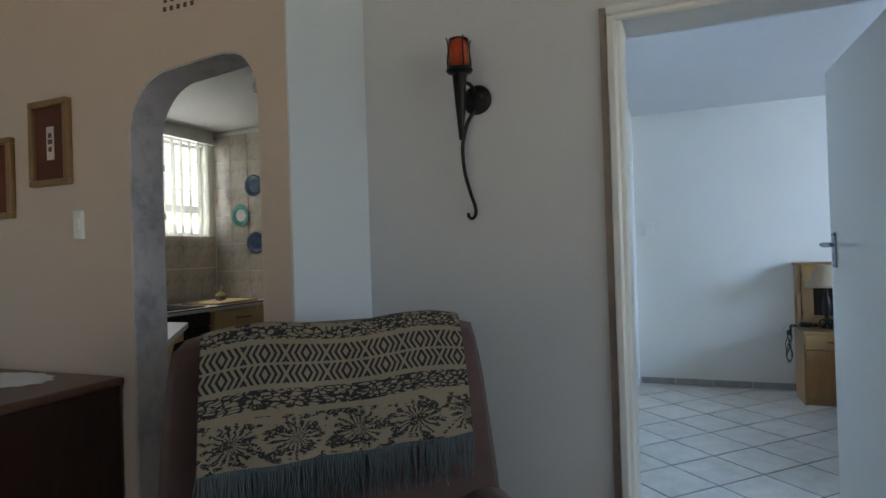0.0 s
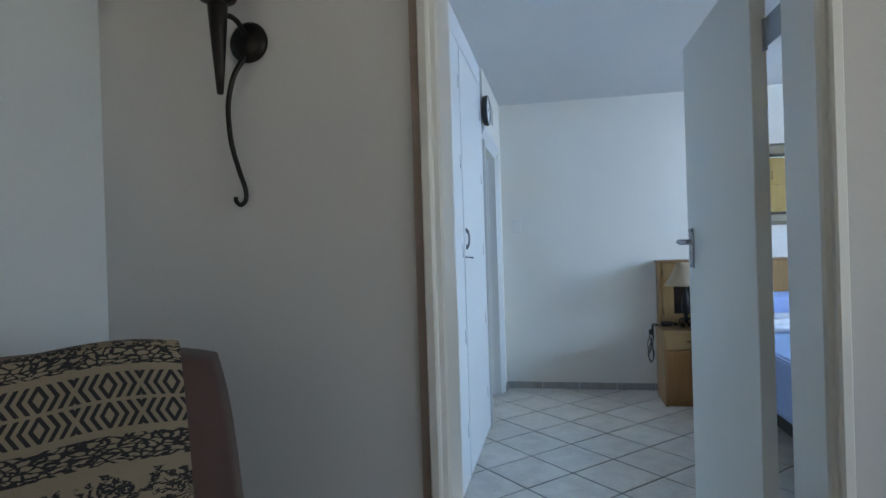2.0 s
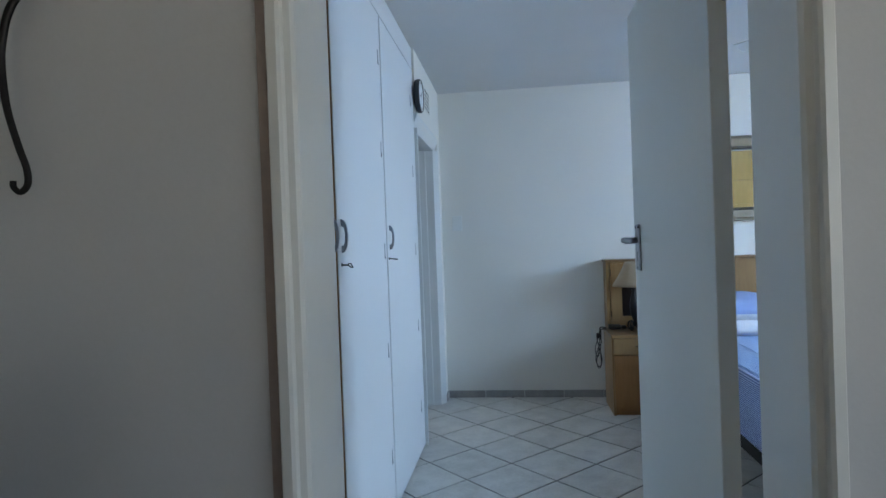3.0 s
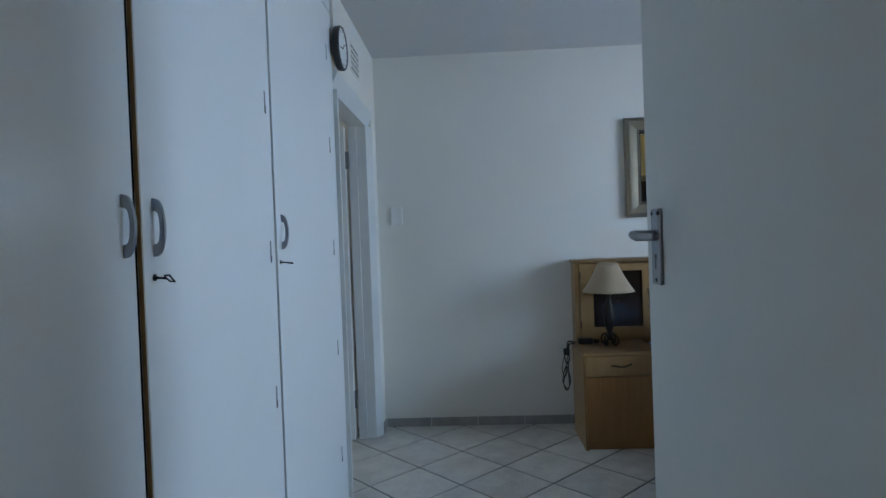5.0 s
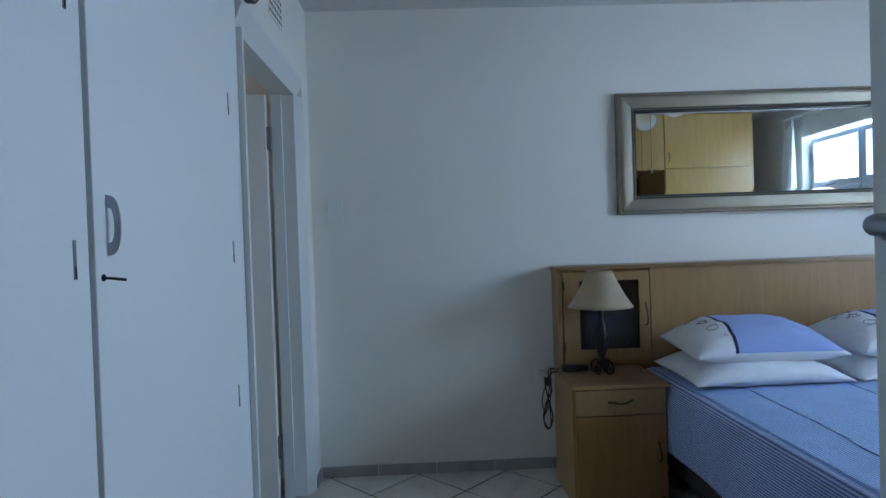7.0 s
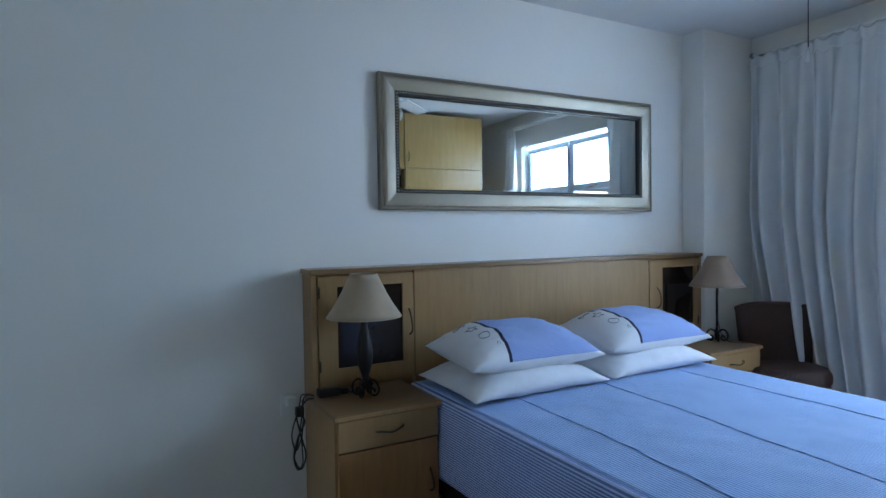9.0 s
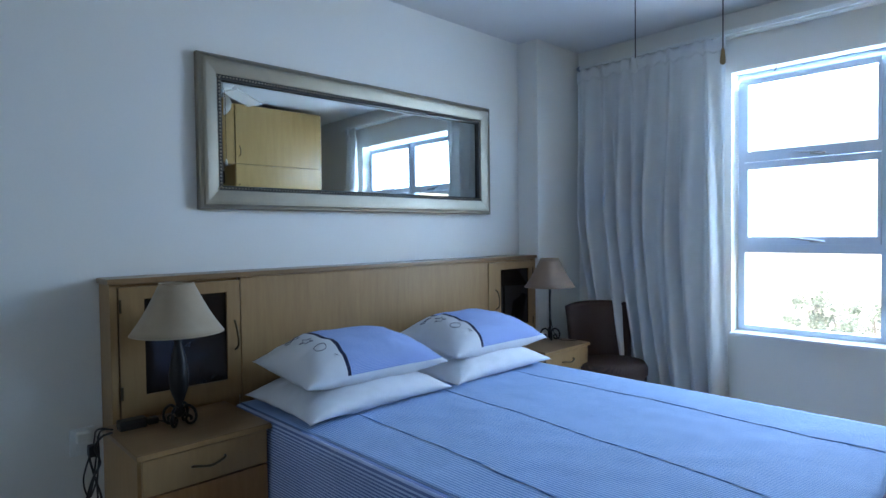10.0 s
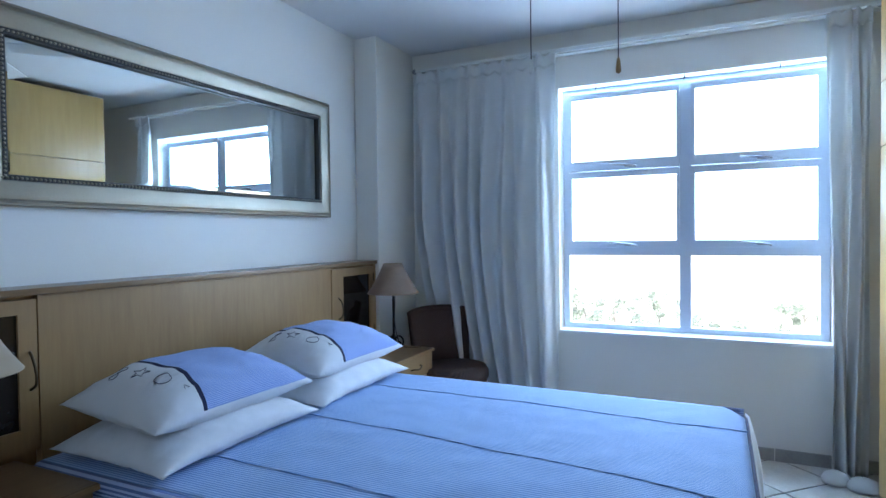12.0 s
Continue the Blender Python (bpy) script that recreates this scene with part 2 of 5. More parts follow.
def wicker():
    n = Nodes("brown_wicker", 0.7)
    v = n.coords("Object", (1, 1, 1))
    x, y, z = n.xyz(v)
    across = n.math("SINE", n.math("MULTIPLY", n.math("ADD", x, y), 420))
    up = n.math("SINE", n.math("MULTIPLY", z, 520))
    w = n.math("MULTIPLY", across, up)
    n.colour(n.ramp(n.math("MULTIPLY_ADD", w, 0.5, 0.5), [(0.2, (0.026, 0.012, 0.009)), (0.8, (0.085, 0.042, 0.030))]))
    n.bump(w, 0.6, 0.003)
    return n.m


WICKER = wicker()


def blind_material():
    """White vertical-blind cloth that lets some daylight through."""
    n = Nodes("blind_cloth", 0.8)
    n.colour((0.8, 0.8, 0.76))
    t = n.t.nodes
    tr, mixer = t.new("ShaderNodeBsdfTranslucent"), t.new("ShaderNodeMixShader")
    tr.inputs[0].default_value = (0.8, 0.8, 0.74, 1)
    mixer.inputs[0].default_value = 0.55
    n.link(n.b.outputs[0], mixer.inputs[1])
    n.link(tr.outputs[0], mixer.inputs[2])
    n.link(mixer.outputs[0], t["Material Output"].inputs["Surface"])
    return n.m


BLIND = blind_material()


def throw_material():
    """Cream woven throw with dark bands of chevrons, twigs and palms, laid out on its UV map."""
    n = Nodes("printed_throw", 0.95)
    c = n.t.nodes.new("ShaderNodeTexCoord")
    u, v, _ = n.xyz(c.outputs["UV"])
    obj = n.coords()
    cream, dark = (0.25, 0.205, 0.145), (0.020, 0.019, 0.020)

    def between(lo, hi):
        return n.math("MULTIPLY", n.math("GREATER_THAN", v, lo), n.math("LESS_THAN", v, hi))

    def chevrons(lo, hi):
        cell = n.math("ABSOLUTE", n.math("SUBTRACT", n.math("FRACT", n.math("MULTIPLY", u, 6.7)), 0.5))
        row = n.math("ABSOLUTE", n.math("SUBTRACT", n.math("DIVIDE", n.math("SUBTRACT", v, lo), hi - lo), 0.5))
        ring = n.math("FRACT", n.math("ADD", n.math("MULTIPLY", cell, 6.6), n.math("MULTIPLY", row, 1.9)))
        core = n.math("LESS_THAN", row, 0.44)
        return n.math("MULTIPLY", n.math("MULTIPLY", n.math("GREATER_THAN", ring, 0.52), core), between(lo, hi))

    def twigs(lo, hi, scale, cut):
        warped = n.add("ShaderNodeTexVoronoi", Scale=scale)
        warped.feature = "DISTANCE_TO_EDGE"
        m = n.add("ShaderNodeMapping", Scale=(0.62, 0.95, 1.0), Rotation=(0, 0, 0.35))
        n.link(c.outputs["UV"], m.inputs["Vector"])
        bend = n.add("ShaderNodeTexNoise", Scale=22.0, Detail=3.0)
        n.link(m.outputs[0], bend.inputs["Vector"])
        n.link(n.mix(0.045, m.outputs[0], bend.outputs["Color"]), warped.inputs["Vector"])
        return n.math("MULTIPLY", n.math("LESS_THAN", warped.outputs["Distance"], cut), between(lo, hi))

    def palms(lo, hi, cut, count):
        cell = n.math("SUBTRACT", n.math("FRACT", n.math("MULTIPLY", u, count)), 0.5)
        row = n.math("SUBTRACT", n.math("DIVIDE", n.math("SUBTRACT", v, lo), hi - lo), 0.45)
        angle = n.math("ARCTAN2", row, cell)
        reach = n.math("SQRT", n.math("ADD", n.math("MULTIPLY", cell, cell), n.math("MULTIPLY", row, row)))
        wob = n.noise(c.outputs["UV"], 26, 3)
        rays = n.math("SINE", n.math("ADD", n.math("MULTIPLY", angle, 17), n.math("MULTIPLY", wob, 11)))
        leaf = n.math("MULTIPLY", n.math("GREATER_THAN", rays, 0.05), n.math("LESS_THAN", reach, n.math("MULTIPLY_ADD", wob, 0.5, 0.14)))
        blot = n.math("GREATER_THAN", n.noise(c.outputs["UV"], 14, 4), cut)
        worn = n.math("GREATER_THAN", n.noise(c.outputs["UV"], 95, 3), 0.43)
        return n.math("MULTIPLY", n.math("MULTIPLY", n.math("MAXIMUM", leaf, blot), worn), between(lo, hi))

    total = palms(0.0, 0.13, 0.56, 5)
    for piece in (twigs(0.13, 0.20, 62, 0.13), chevrons(0.225, 0.355), chevrons(0.355, 0.485), twigs(0.51, 0.63, 50, 0.13), palms(0.67, 1.0, 0.545, 4.5)):
        total = n.math("MAXIMUM", total, piece)
    fade = n.ramp(n.noise(obj, 8, 4), [(0.3, (0.82, 0.82, 0.82)), (0.7, (1, 1, 1))])
    n.colour(n.mix(1.0, n.mix(total, cream, dark), fade, "MULTIPLY"))
    n.bump(n.math("ADD", n.noise(obj, 300, 2), n.math("MULTIPLY", n.noise(obj, 9, 3), 3)), 0.5, 0.004)
    return n.m


THROW = throw_material()

# ---- mesh helpers ----


def box(bm, x0, x1, y0, y1, z0, z1, bevel=0.0):
    """A box, with its edges rounded by bevel metres."""
    tmp = bmesh.new()
    bmesh.ops.create_cube(tmp, size=1)
    for v in tmp.verts:
        v.co = ((x0 + x1) / 2 + v.co.x * (x1 - x0), (y0 + y1) / 2 + v.co.y * (y1 - y0), (z0 + z1) / 2 + v.co.z * (z1 - z0))
    if bevel:
        bmesh.ops.bevel(tmp, geom=tmp.edges[:], offset=bevel, segments=2, profile=0.6, affect="EDGES")
    merge(bm, tmp)
    return bm


def merge(bm, tmp):
    me = bpy.data.meshes.new("tmp")
    tmp.to_mesh(me)
    tmp.free()
    bm.from_mesh(me)
    bpy.data.meshes.remove(me)


def boxed(*args, bevel=0.0):
    return box(bmesh.new(), *args, bevel=bevel)


def lathe(profile, steps=32, centre=(0, 0, 0), axis="z"):
    """A turned shape from (radius, height) pairs."""
    bm = bmesh.new()
    rings = []
    for r, h in profile:
        ring = []
        for i in range(steps):
            a = 2 * math.pi * i / steps
            p = (r * math.cos(a), r * math.sin(a), h)
            if axis == "y":
                p = (p[0], h, p[1])
            elif axis == "x":
                p = (h, p[0], p[1])
            ring.append(bm.verts.new(Vector(p) + Vector(centre)))
        rings.append(ring)
    for a, b in zip(rings, rings[1:]):
        for i in range(steps):
            bm.faces.new((a[i], a[(i + 1) % steps], b[(i + 1) % steps], b[i]))
    for ring in (rings[0], rings[-1]):
        bm.faces.new(ring)
    bmesh.ops.recalc_face_normals(bm, faces=bm.faces[:])
    return bm


def tube(points, radius, steps=10, bm=None, ends=None):
    """A round bar along a line of points; radius may be a number or one for each end."""
    bm = bm or bmesh.new()
    pts = [Vector(p) for p in points]
    r0, r1 = (radius, radius) if isinstance(radius, (int, float)) else radius
    rings, up = [], Vector((0.123, 0.31, 0.94)).normalized()
    for i, p in enumerate(pts):
        d = (pts[min(i + 1, len(pts) - 1)] - pts[max(i - 1, 0)]).normalized()
        if abs(d.dot(up)) > 0.97:
            up = Vector((0.9, 0.3, 0.1)).normalized()
        a = d.cross(up).normalized()
        b = d.cross(a).normalized()
        r = r0 + (r1 - r0) * i / max(1, len(pts) - 1)
        rings.append([bm.verts.new(p + r * (a * math.cos(2 * math.pi * k / steps) + b * math.sin(2 * math.pi * k / steps))) for k in range(steps)])
    for a, b in zip(rings, rings[1:]):
        for k in range(steps):
            bm.faces.new((a[k], a[(k + 1) % steps], b[(k + 1) % steps], b[k]))
    bm.faces.new(rings[0])
    bm.faces.new(rings[-1])
    bmesh.ops.recalc_face_normals(bm, faces=bm.faces[:])
    return bm


def arc(cx, cy, r, a0, a1, n=16):
    return [(cx + r * math.cos(radians(a0 + (a1 - a0) * i / n)), cy + r * math.sin(radians(a0 + (a1 - a0) * i / n))) for i in range(n + 1)]


def spline(pts, n=8):
    """A smooth line through the points."""
    p = [Vector(q) for q in pts]
    out = []
    for i in range(len(p) - 1):
        a, b, c, d = p[max(i - 1, 0)], p[i], p[i + 1], p[min(i + 2, len(p) - 1)]
        for k in range(n):
            t = k / n
            out.append(0.5 * ((2 * b) + (c - a) * t + (2 * a - 5 * b + 4 * c - d) * t * t + (3 * b - a - 3 * c + d) * t ** 3))
    return out + [p[-1]]


def prism(outline, y0, y1, bm=None):
    """An outline in x and z, extruded along y."""
    bm = bm or bmesh.new()
    a = [bm.verts.new((x, y0, z)) for x, z in outline]
    b = [bm.verts.new((x, y1, z)) for x, z in outline]
    bm.faces.new(a)
    bm.faces.new(b)
    for i in range(len(a)):
        j = (i + 1) % len(a)
        bm.faces.new((a[i], a[j], b[j], b[i]))
    bmesh.ops.recalc_face_normals(bm, faces=bm.faces[:])
    return bm


def sheet(fn, nu, nv, uv=False):
    """A grid surface fn(u, v) with u and v from 0 to 1."""
    bm = bmesh.new()
    g = [[bm.verts.new(fn(i / nu, j / nv)) for j in range(nv + 1)] for i in range(nu + 1)]
    layer = bm.loops.layers.uv.new("UVMap") if uv else None
    for i in range(nu):
        for j in range(nv):
            f = bm.faces.new((g[i][j], g[i + 1][j], g[i + 1][j + 1], g[i][j + 1]))
            if uv:
                for loop, (a, b) in zip(f.loops, ((i, j), (i + 1, j), (i + 1, j + 1), (i, j + 1))):
                    loop[layer].uv = (a / nu, b / nv)
    return bm


def part(name, bm, material, parent=None, label="", smooth=False, thick=0.0, soften=0):
    """One mesh object, under a thing or a part when parent is given."""
    me = bpy.data.meshes.new(name)
    bm.to_mesh(me)
    bm.free()
    me.materials.append(material)
    ob = new(name, me)
    if parent:
        ob.parent = parent
    if smooth:
        for p in me.polygons:
            p.use_smooth = True
    if thick:
        m = ob.modifiers.new("thickness", "SOLIDIFY")
        m.thickness, m.offset = thick, 0
    if soften:
        m = ob.modifiers.new("soften", "SUBSURF")
        m.levels = m.render_levels = soften
    return tagged(ob, label) if label else ob


def thing(name, label, category, place=(0, 0, 0), turn=0.0, group="", kind=""):
    ob = new(name)
    ob.matrix_world = pose(*place, 0, 0, turn)
    ob.empty_display_size = 0.1
    return tagged(ob, label, category, group, kind)


def structure(name, bm, material, label, category, smooth=False):
    return tagged(part(name, bm, material, None, "", smooth), label, category, "", "structure")

def plan_slab(pts, z0, z1):
    """A floor-plan outline in x and y, raised from z0 to z1."""
    bm = bmesh.new()
    a = [bm.verts.new((x, y, z0)) for x, y in pts]
    b = [bm.verts.new((x, y, z1)) for x, y in pts]
    bm.faces.new(a), bm.faces.new(b)
    for i in range(len(a)):
        j = (i + 1) % len(a)
        bm.faces.new((a[i], a[j], b[j], b[i]))
    bmesh.ops.recalc_face_normals(bm, faces=bm.faces[:])
    return bm

# ---- the large structure ----
CEIL = 2.505
FAR, EAST, SOUTH = 8.80, 4.40, 5.24     # the bedroom's inner faces
HALL = 5.03                             # hall face of the wall with the bedroom door
ARCH = 4.61                             # living face of the wall with the arch
BATH = 0.122                             # bedroom face of the bathroom wall

structure("ground", boxed(-400, 1500, -900, 900, -7.3, -7.0), SAND, "pale ground with haze in its colour, far below the window", "ground")
floor = structure("floor", boxed(-0.72, EAST + 0.25, SOUTH - 0.21, FAR + 0.25, -0.2, -0.004), GROUT, "dark grout bed under pale diagonal floor tiles", "floor")
structure("floor_bathroom", boxed(-2.2, -0.72, 7.50, FAR + 0.25, -0.2, -0.004), GROUT, "dark grouted bathroom floor", "floor")
structure("floor_living", boxed(-3.9, 3.6, -0.3, HALL, -0.2, -0.002), LIVING_FLOOR, "brown living room floor", "floor")
structure("floor_kitchen", boxed(-3.9, -0.72, HALL, 7.50, -0.2, -0.002), LIVING_FLOOR, "brown kitchen floor", "floor")
structure("ceiling", boxed(-4.1, 3.75, -0.4, HALL + 0.1, CEIL, CEIL + 0.15), CEILING, "white painted living room ceiling", "ceiling")
structure("ceiling_kitchen", boxed(-4.1, -0.66, HALL + 0.1, 7.6, CEIL, CEIL + 0.15), CEILING, "white painted kitchen ceiling", "ceiling")
structure("ceiling_bedroom", boxed(-0.66, EAST + 0.25, HALL + 0.1, FAR + 0.25, CEIL, CEIL + 0.15), CEILING, "white painted bedroom ceiling", "ceiling")
structure("ceiling_bathroom", boxed(-2.3, -0.66, 7.6, FAR + 0.25, CEIL, CEIL + 0.15), CEILING, "white painted bathroom ceiling", "ceiling")

# wall between hall and bedroom, with the door opening
OL, OR, OT = 0.300, 1.216, 2.070
bm = bmesh.new()
box(bm, -0.640, OL, HALL, SOUTH, 0, CEIL)
box(bm, OR, EAST + 0.25, HALL, SOUTH, 0, CEIL)
box(bm, OL, OR, HALL, SOUTH, OT, CEIL)
structure("wall_hall", bm, WALL_GREY, "grey-white plastered wall around the bedroom door", "wall")
structure("wall_south", boxed(-0.55, OL, SOUTH, SOUTH + 0.012, 0, CEIL), WALL_COOL, "white plastered bedroom wall behind the door", "wall")
structure("wall_south_2", boxed(OR, EAST, SOUTH, SOUTH + 0.012, 0, CEIL), WALL_COOL, "white plastered bedroom wall behind the wardrobe", "wall")

# wall of the bathroom door
BL, BR, BT = 7.661, 8.650, 2.098
bm = bmesh.new()
box(bm, -0.02, BATH, BR, FAR, 0, CEIL)
box(bm, -0.02, BATH, 7.656, BR, BT, CEIL)
structure("wall_bathroom", bm, WALL_COOL, "white plastered wall around the bathroom door", "wall")
structure("wall_north", boxed(-2.3, EAST + 0.25, FAR, FAR + 0.25, 0, CEIL), WALL_COOL, "white plastered wall behind the bed", "wall")
structure("pier", boxed(3.915, EAST, 8.635, FAR, 0, CEIL, bevel=0.006), WALL_COOL, "white plastered pier beside the bed", "wall")

# window wall
WY0, WY1, WZ0, WZ1 = 6.158, 7.608, 0.652, 2.162
bm = bmesh.new()
box(bm, EAST, EAST + 0.25, SOUTH, WY0, 0, CEIL)
box(bm, EAST, EAST + 0.25, WY1, FAR, 0, CEIL)
box(bm, EAST, EAST + 0.25, WY0, WY1, 0, WZ0)
box(bm, EAST, EAST + 0.25, WY0, WY1, WZ1, CEIL)
structure("wall_east", bm, WALL_COOL, "white plastered window wall of the bedroom", "wall")

# arch wall with its rounded opening
AX0, AX1, AX2 = -1.400, -0.803, -0.685
bm = bmesh.new()
box(bm, -3.9, AX0, ARCH, ARCH + 0.15, 0, CEIL)
merge(bm, plan_slab([(AX1, ARCH), (AX2, ARCH), (-0.632, HALL + 0.002), (-0.60, HALL + 0.002), (-0.60, HALL + 0.4), (AX1, HALL + 0.4)], 0, CEIL))
top = [(AX0, CEIL), (AX0, 1.74)]
for k in range(1, 13):
    a = radians(180 - 90 * k / 12)
    top.append((-1.19 + 0.210 * math.cos(a), 1.74 + 0.228 * math.sin(a)))
top.append((-0.95, 1.990))
for k in range(0, 13):
    a = radians(90 - 90 * k / 12)
    top.append((-0.905 + 0.102 * math.cos(a), 1.80 + 0.182 * math.sin(a)))
top += [(AX1, CEIL)]
prism(top, ARCH, ARCH + 0.15, bm)
structure("wall_arch", bm, WALL_WARM, "cream plastered wall with a rounded arch to the kitchen", "wall")
# the return of the arch wall towards the door, bluish window light in its colour
structure("wall_return", plan_slab([(AX2, ARCH + 0.002), (AX2 + 0.006, ARCH + 0.002), (-0.626, HALL), (-0.632, HALL)], 0, CEIL), RETURN_LIT, "plastered return wall beside the arch, tinted with cool daylight", "wall")
# marbled lining of the arch reveal
outline = [(AX0, 0)] + top[1:-1] + [(AX1, 0)]
inner = [(AX0 + 0.006, 0)] + [(-1.19 + (x + 1.19) * 0.97 if x < -1.19 else x, z - 0.006) for x, z in top[1:-1]] + [(AX1 - 0.006, 0)]
bm = bmesh.new()
ra = [[bm.verts.new((x, y, z)) for x, z in line] for line, y in ((outline, ARCH + 0.003), (inner, ARCH + 0.003), (inner, ARCH + 0.148), (outline, ARCH + 0.148))]
for a, b in ((0, 1), (1, 2), (2, 3), (3, 0)):
    for i in range(len(outline) - 1):
        bm.faces.new((ra[a][i], ra[a][i + 1], ra[b][i + 1], ra[b][i]))
bmesh.ops.recalc_face_normals(bm, faces=bm.faces[:])
structure("arch_lining", bm, MARBLE, "grey marbled lining of the arch", "arch lining")

# the rest of the shell
bm = bmesh.new()
box(bm, -0.72, -0.60, HALL + 0.4, 7.655, 0, CEIL)
structure("wall_kitchen_east", bm, WALL_COOL, "plain kitchen side wall", "wall")
structure("wall_kitchen_north", boxed(-4.05, -0.6, 7.45, 7.655, 0, CEIL), WALL_COOL, "wall behind the kitchen tiles", "wall")
bm = bmesh.new()
KY0, KY1, KZ0, KZ1 = 5.75, 7.36, 1.51, 2.36
box(bm, -4.05, -3.66, -0.4, KY0, 0, CEIL)
box(bm, -4.05, -3.66, KY1, 7.45, 0, CEIL)
box(bm, -4.05, -3.66, KY0, KY1, 0, KZ0)
box(bm, -4.05, -3.66, KY0, KY1, KZ1, CEIL)
structure("wall_west", bm, WALL_COOL, "outer wall of kitchen and living room with the kitchen window", "wall")
# south wall, its unseen opening added for the fill lamp
bm = bmesh.new()
box(bm, -4.05, -2.25, -0.4, -0.2, 0, CEIL)
box(bm, -0.35, 3.75, -0.4, -0.2, 0, CEIL)
box(bm, -2.25, -0.35, -0.4, -0.2, 0, 0.85)
box(bm, -2.25, -0.35, -0.4, -0.2, 2.15, CEIL)
structure("wall_living_south", bm, WALL_WARM, "cream living room wall with an opening added for fill light", "wall")
bm = bmesh.new()
box(bm, 3.2, 3.4, -0.2, 2.3, 0, CEIL)
box(bm, 3.2, 3.4, 4.6, HALL, 0, CEIL)
box(bm, 3.2, 3.4, 2.3, 4.6, 0, 0.8)
box(bm, 3.2, 3.4, 2.3, 4.6, 2.2, CEIL)
structure("wall_living_east", bm, WALL_WARM, "cream living room wall with a wide window", "wall")
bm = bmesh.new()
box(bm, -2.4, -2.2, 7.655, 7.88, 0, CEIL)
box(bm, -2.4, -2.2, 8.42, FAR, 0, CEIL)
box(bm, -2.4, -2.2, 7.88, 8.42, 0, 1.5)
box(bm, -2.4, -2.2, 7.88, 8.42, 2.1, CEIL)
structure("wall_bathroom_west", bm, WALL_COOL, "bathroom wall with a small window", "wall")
structure("wall_bathroom_south", boxed(-0.60, -0.02, 7.60, 7.655, 0, CEIL), WALL_COOL, "plain bathroom wall", "wall")


# pressed steel door frames
def hall_frame():
    f = thing("door_frame", "white enamelled steel door frame with a rebate", "door frame", (0, 0, 0), 0, "", "structure")
    it = 2.020
    # plan of the pressed steel: depth past the wall's edge towards the opening, and y
    sect = [(-0.010, HALL), (-0.010, HALL - 0.018), (-0.006, HALL - 0.024), (0.012, HALL - 0.026), (0.018, HALL - 0.022), (0.020, HALL - 0.010), (0.032, HALL - 0.008), (0.038, HALL),
            (0.038, SOUTH - 0.050), (0.024, SOUTH - 0.048), (0.024, SOUTH + 0.020), (-0.020, SOUTH + 0.020), (-0.020, SOUTH + 0.0125), (0.0, SOUTH + 0.0125), (0.0, HALL)]
    for o, sg in ((OL, 1), (OR, -1)):
        part("jamb", plan_slab([(o + sg * d, y) for d, y in sect], 0, it), FRAME_PAINT, f)
    bm = bmesh.new()
    a = [bm.verts.new((OL - 0.010, y, OT - d - 0.012)) for d, y in sect]
    b = [bm.verts.new((OR + 0.010, y, OT - d - 0.012)) for d, y in sect]
    bm.faces.new(a), bm.faces.new(b)
    for i in range(len(a)):
        k = (i + 1) % len(a)
        bm.faces.new((a[i], a[k], b[k], b[i]))
    bmesh.ops.recalc_face_normals(bm, faces=bm.faces[:])
    part("head", bm, FRAME_PAINT, f)
    # brown strips down the wall, painted as the shade beside the frame
    for lo, hi in ((OL - 0.034, OL - 0.011), (OR + 0.011, OR + 0.016)):
        part("shade_strip", boxed(lo, hi, HALL - 0.004, HALL - 0.0005, 0, OT, bevel=0.001), FRAME_SHADE, f, "brown strip painted as shade beside the frame")


def bath_frame():
    f = thing("door_frame", "grey-white enamelled steel frame of the bathroom door", "door frame", (0, 0, 0), 0, "", "structure")
    for s, o in ((1, BL), (-1, BR)):
        bm = bmesh.new()
        sect = [(0.128, o - s * 0.004), (0.128, o + s * 0.014), (0.095, o + s * 0.072), (0.035, o + s * 0.072), (0.035, o + s * 0.088), (-0.015, o + s * 0.088), (-0.015, o - s * 0.004)]
        a = [bm.verts.new((x, y, 0)) for x, y in sect]
        b = [bm.verts.new((x, y, 2.008)) for x, y in sect]
        bm.faces.new(a), bm.faces.new(b)
        for i in range(len(a)):
            j = (i + 1) % len(a)
            bm.faces.new((a[i], a[j], b[j], b[i]))
        bmesh.ops.recalc_face_normals(bm, faces=bm.faces[:])
        part("jamb", bm, FRAME_PAINT, f)
    bm = bmesh.new()
    sect = [(0.128, 2.104), (0.128, 2.086), (0.095, 2.010), (-0.015, 2.010), (-0.015, 2.104)]
    a = [bm.verts.new((x, BL, z)) for x, z in sect]
    b = [bm.verts.new((x, BR, z)) for x, z in sect]
    bm.faces.new(a), bm.faces.new(b)
    for i in range(len(a)):
        j = (i + 1) % len(a)
        bm.faces.new((a[i], a[j], b[j], b[i]))
    bmesh.ops.recalc_face_normals(bm, faces=bm.faces[:])
    part("head", bm, FRAME_PAINT, f)


hall_frame()
bath_frame()


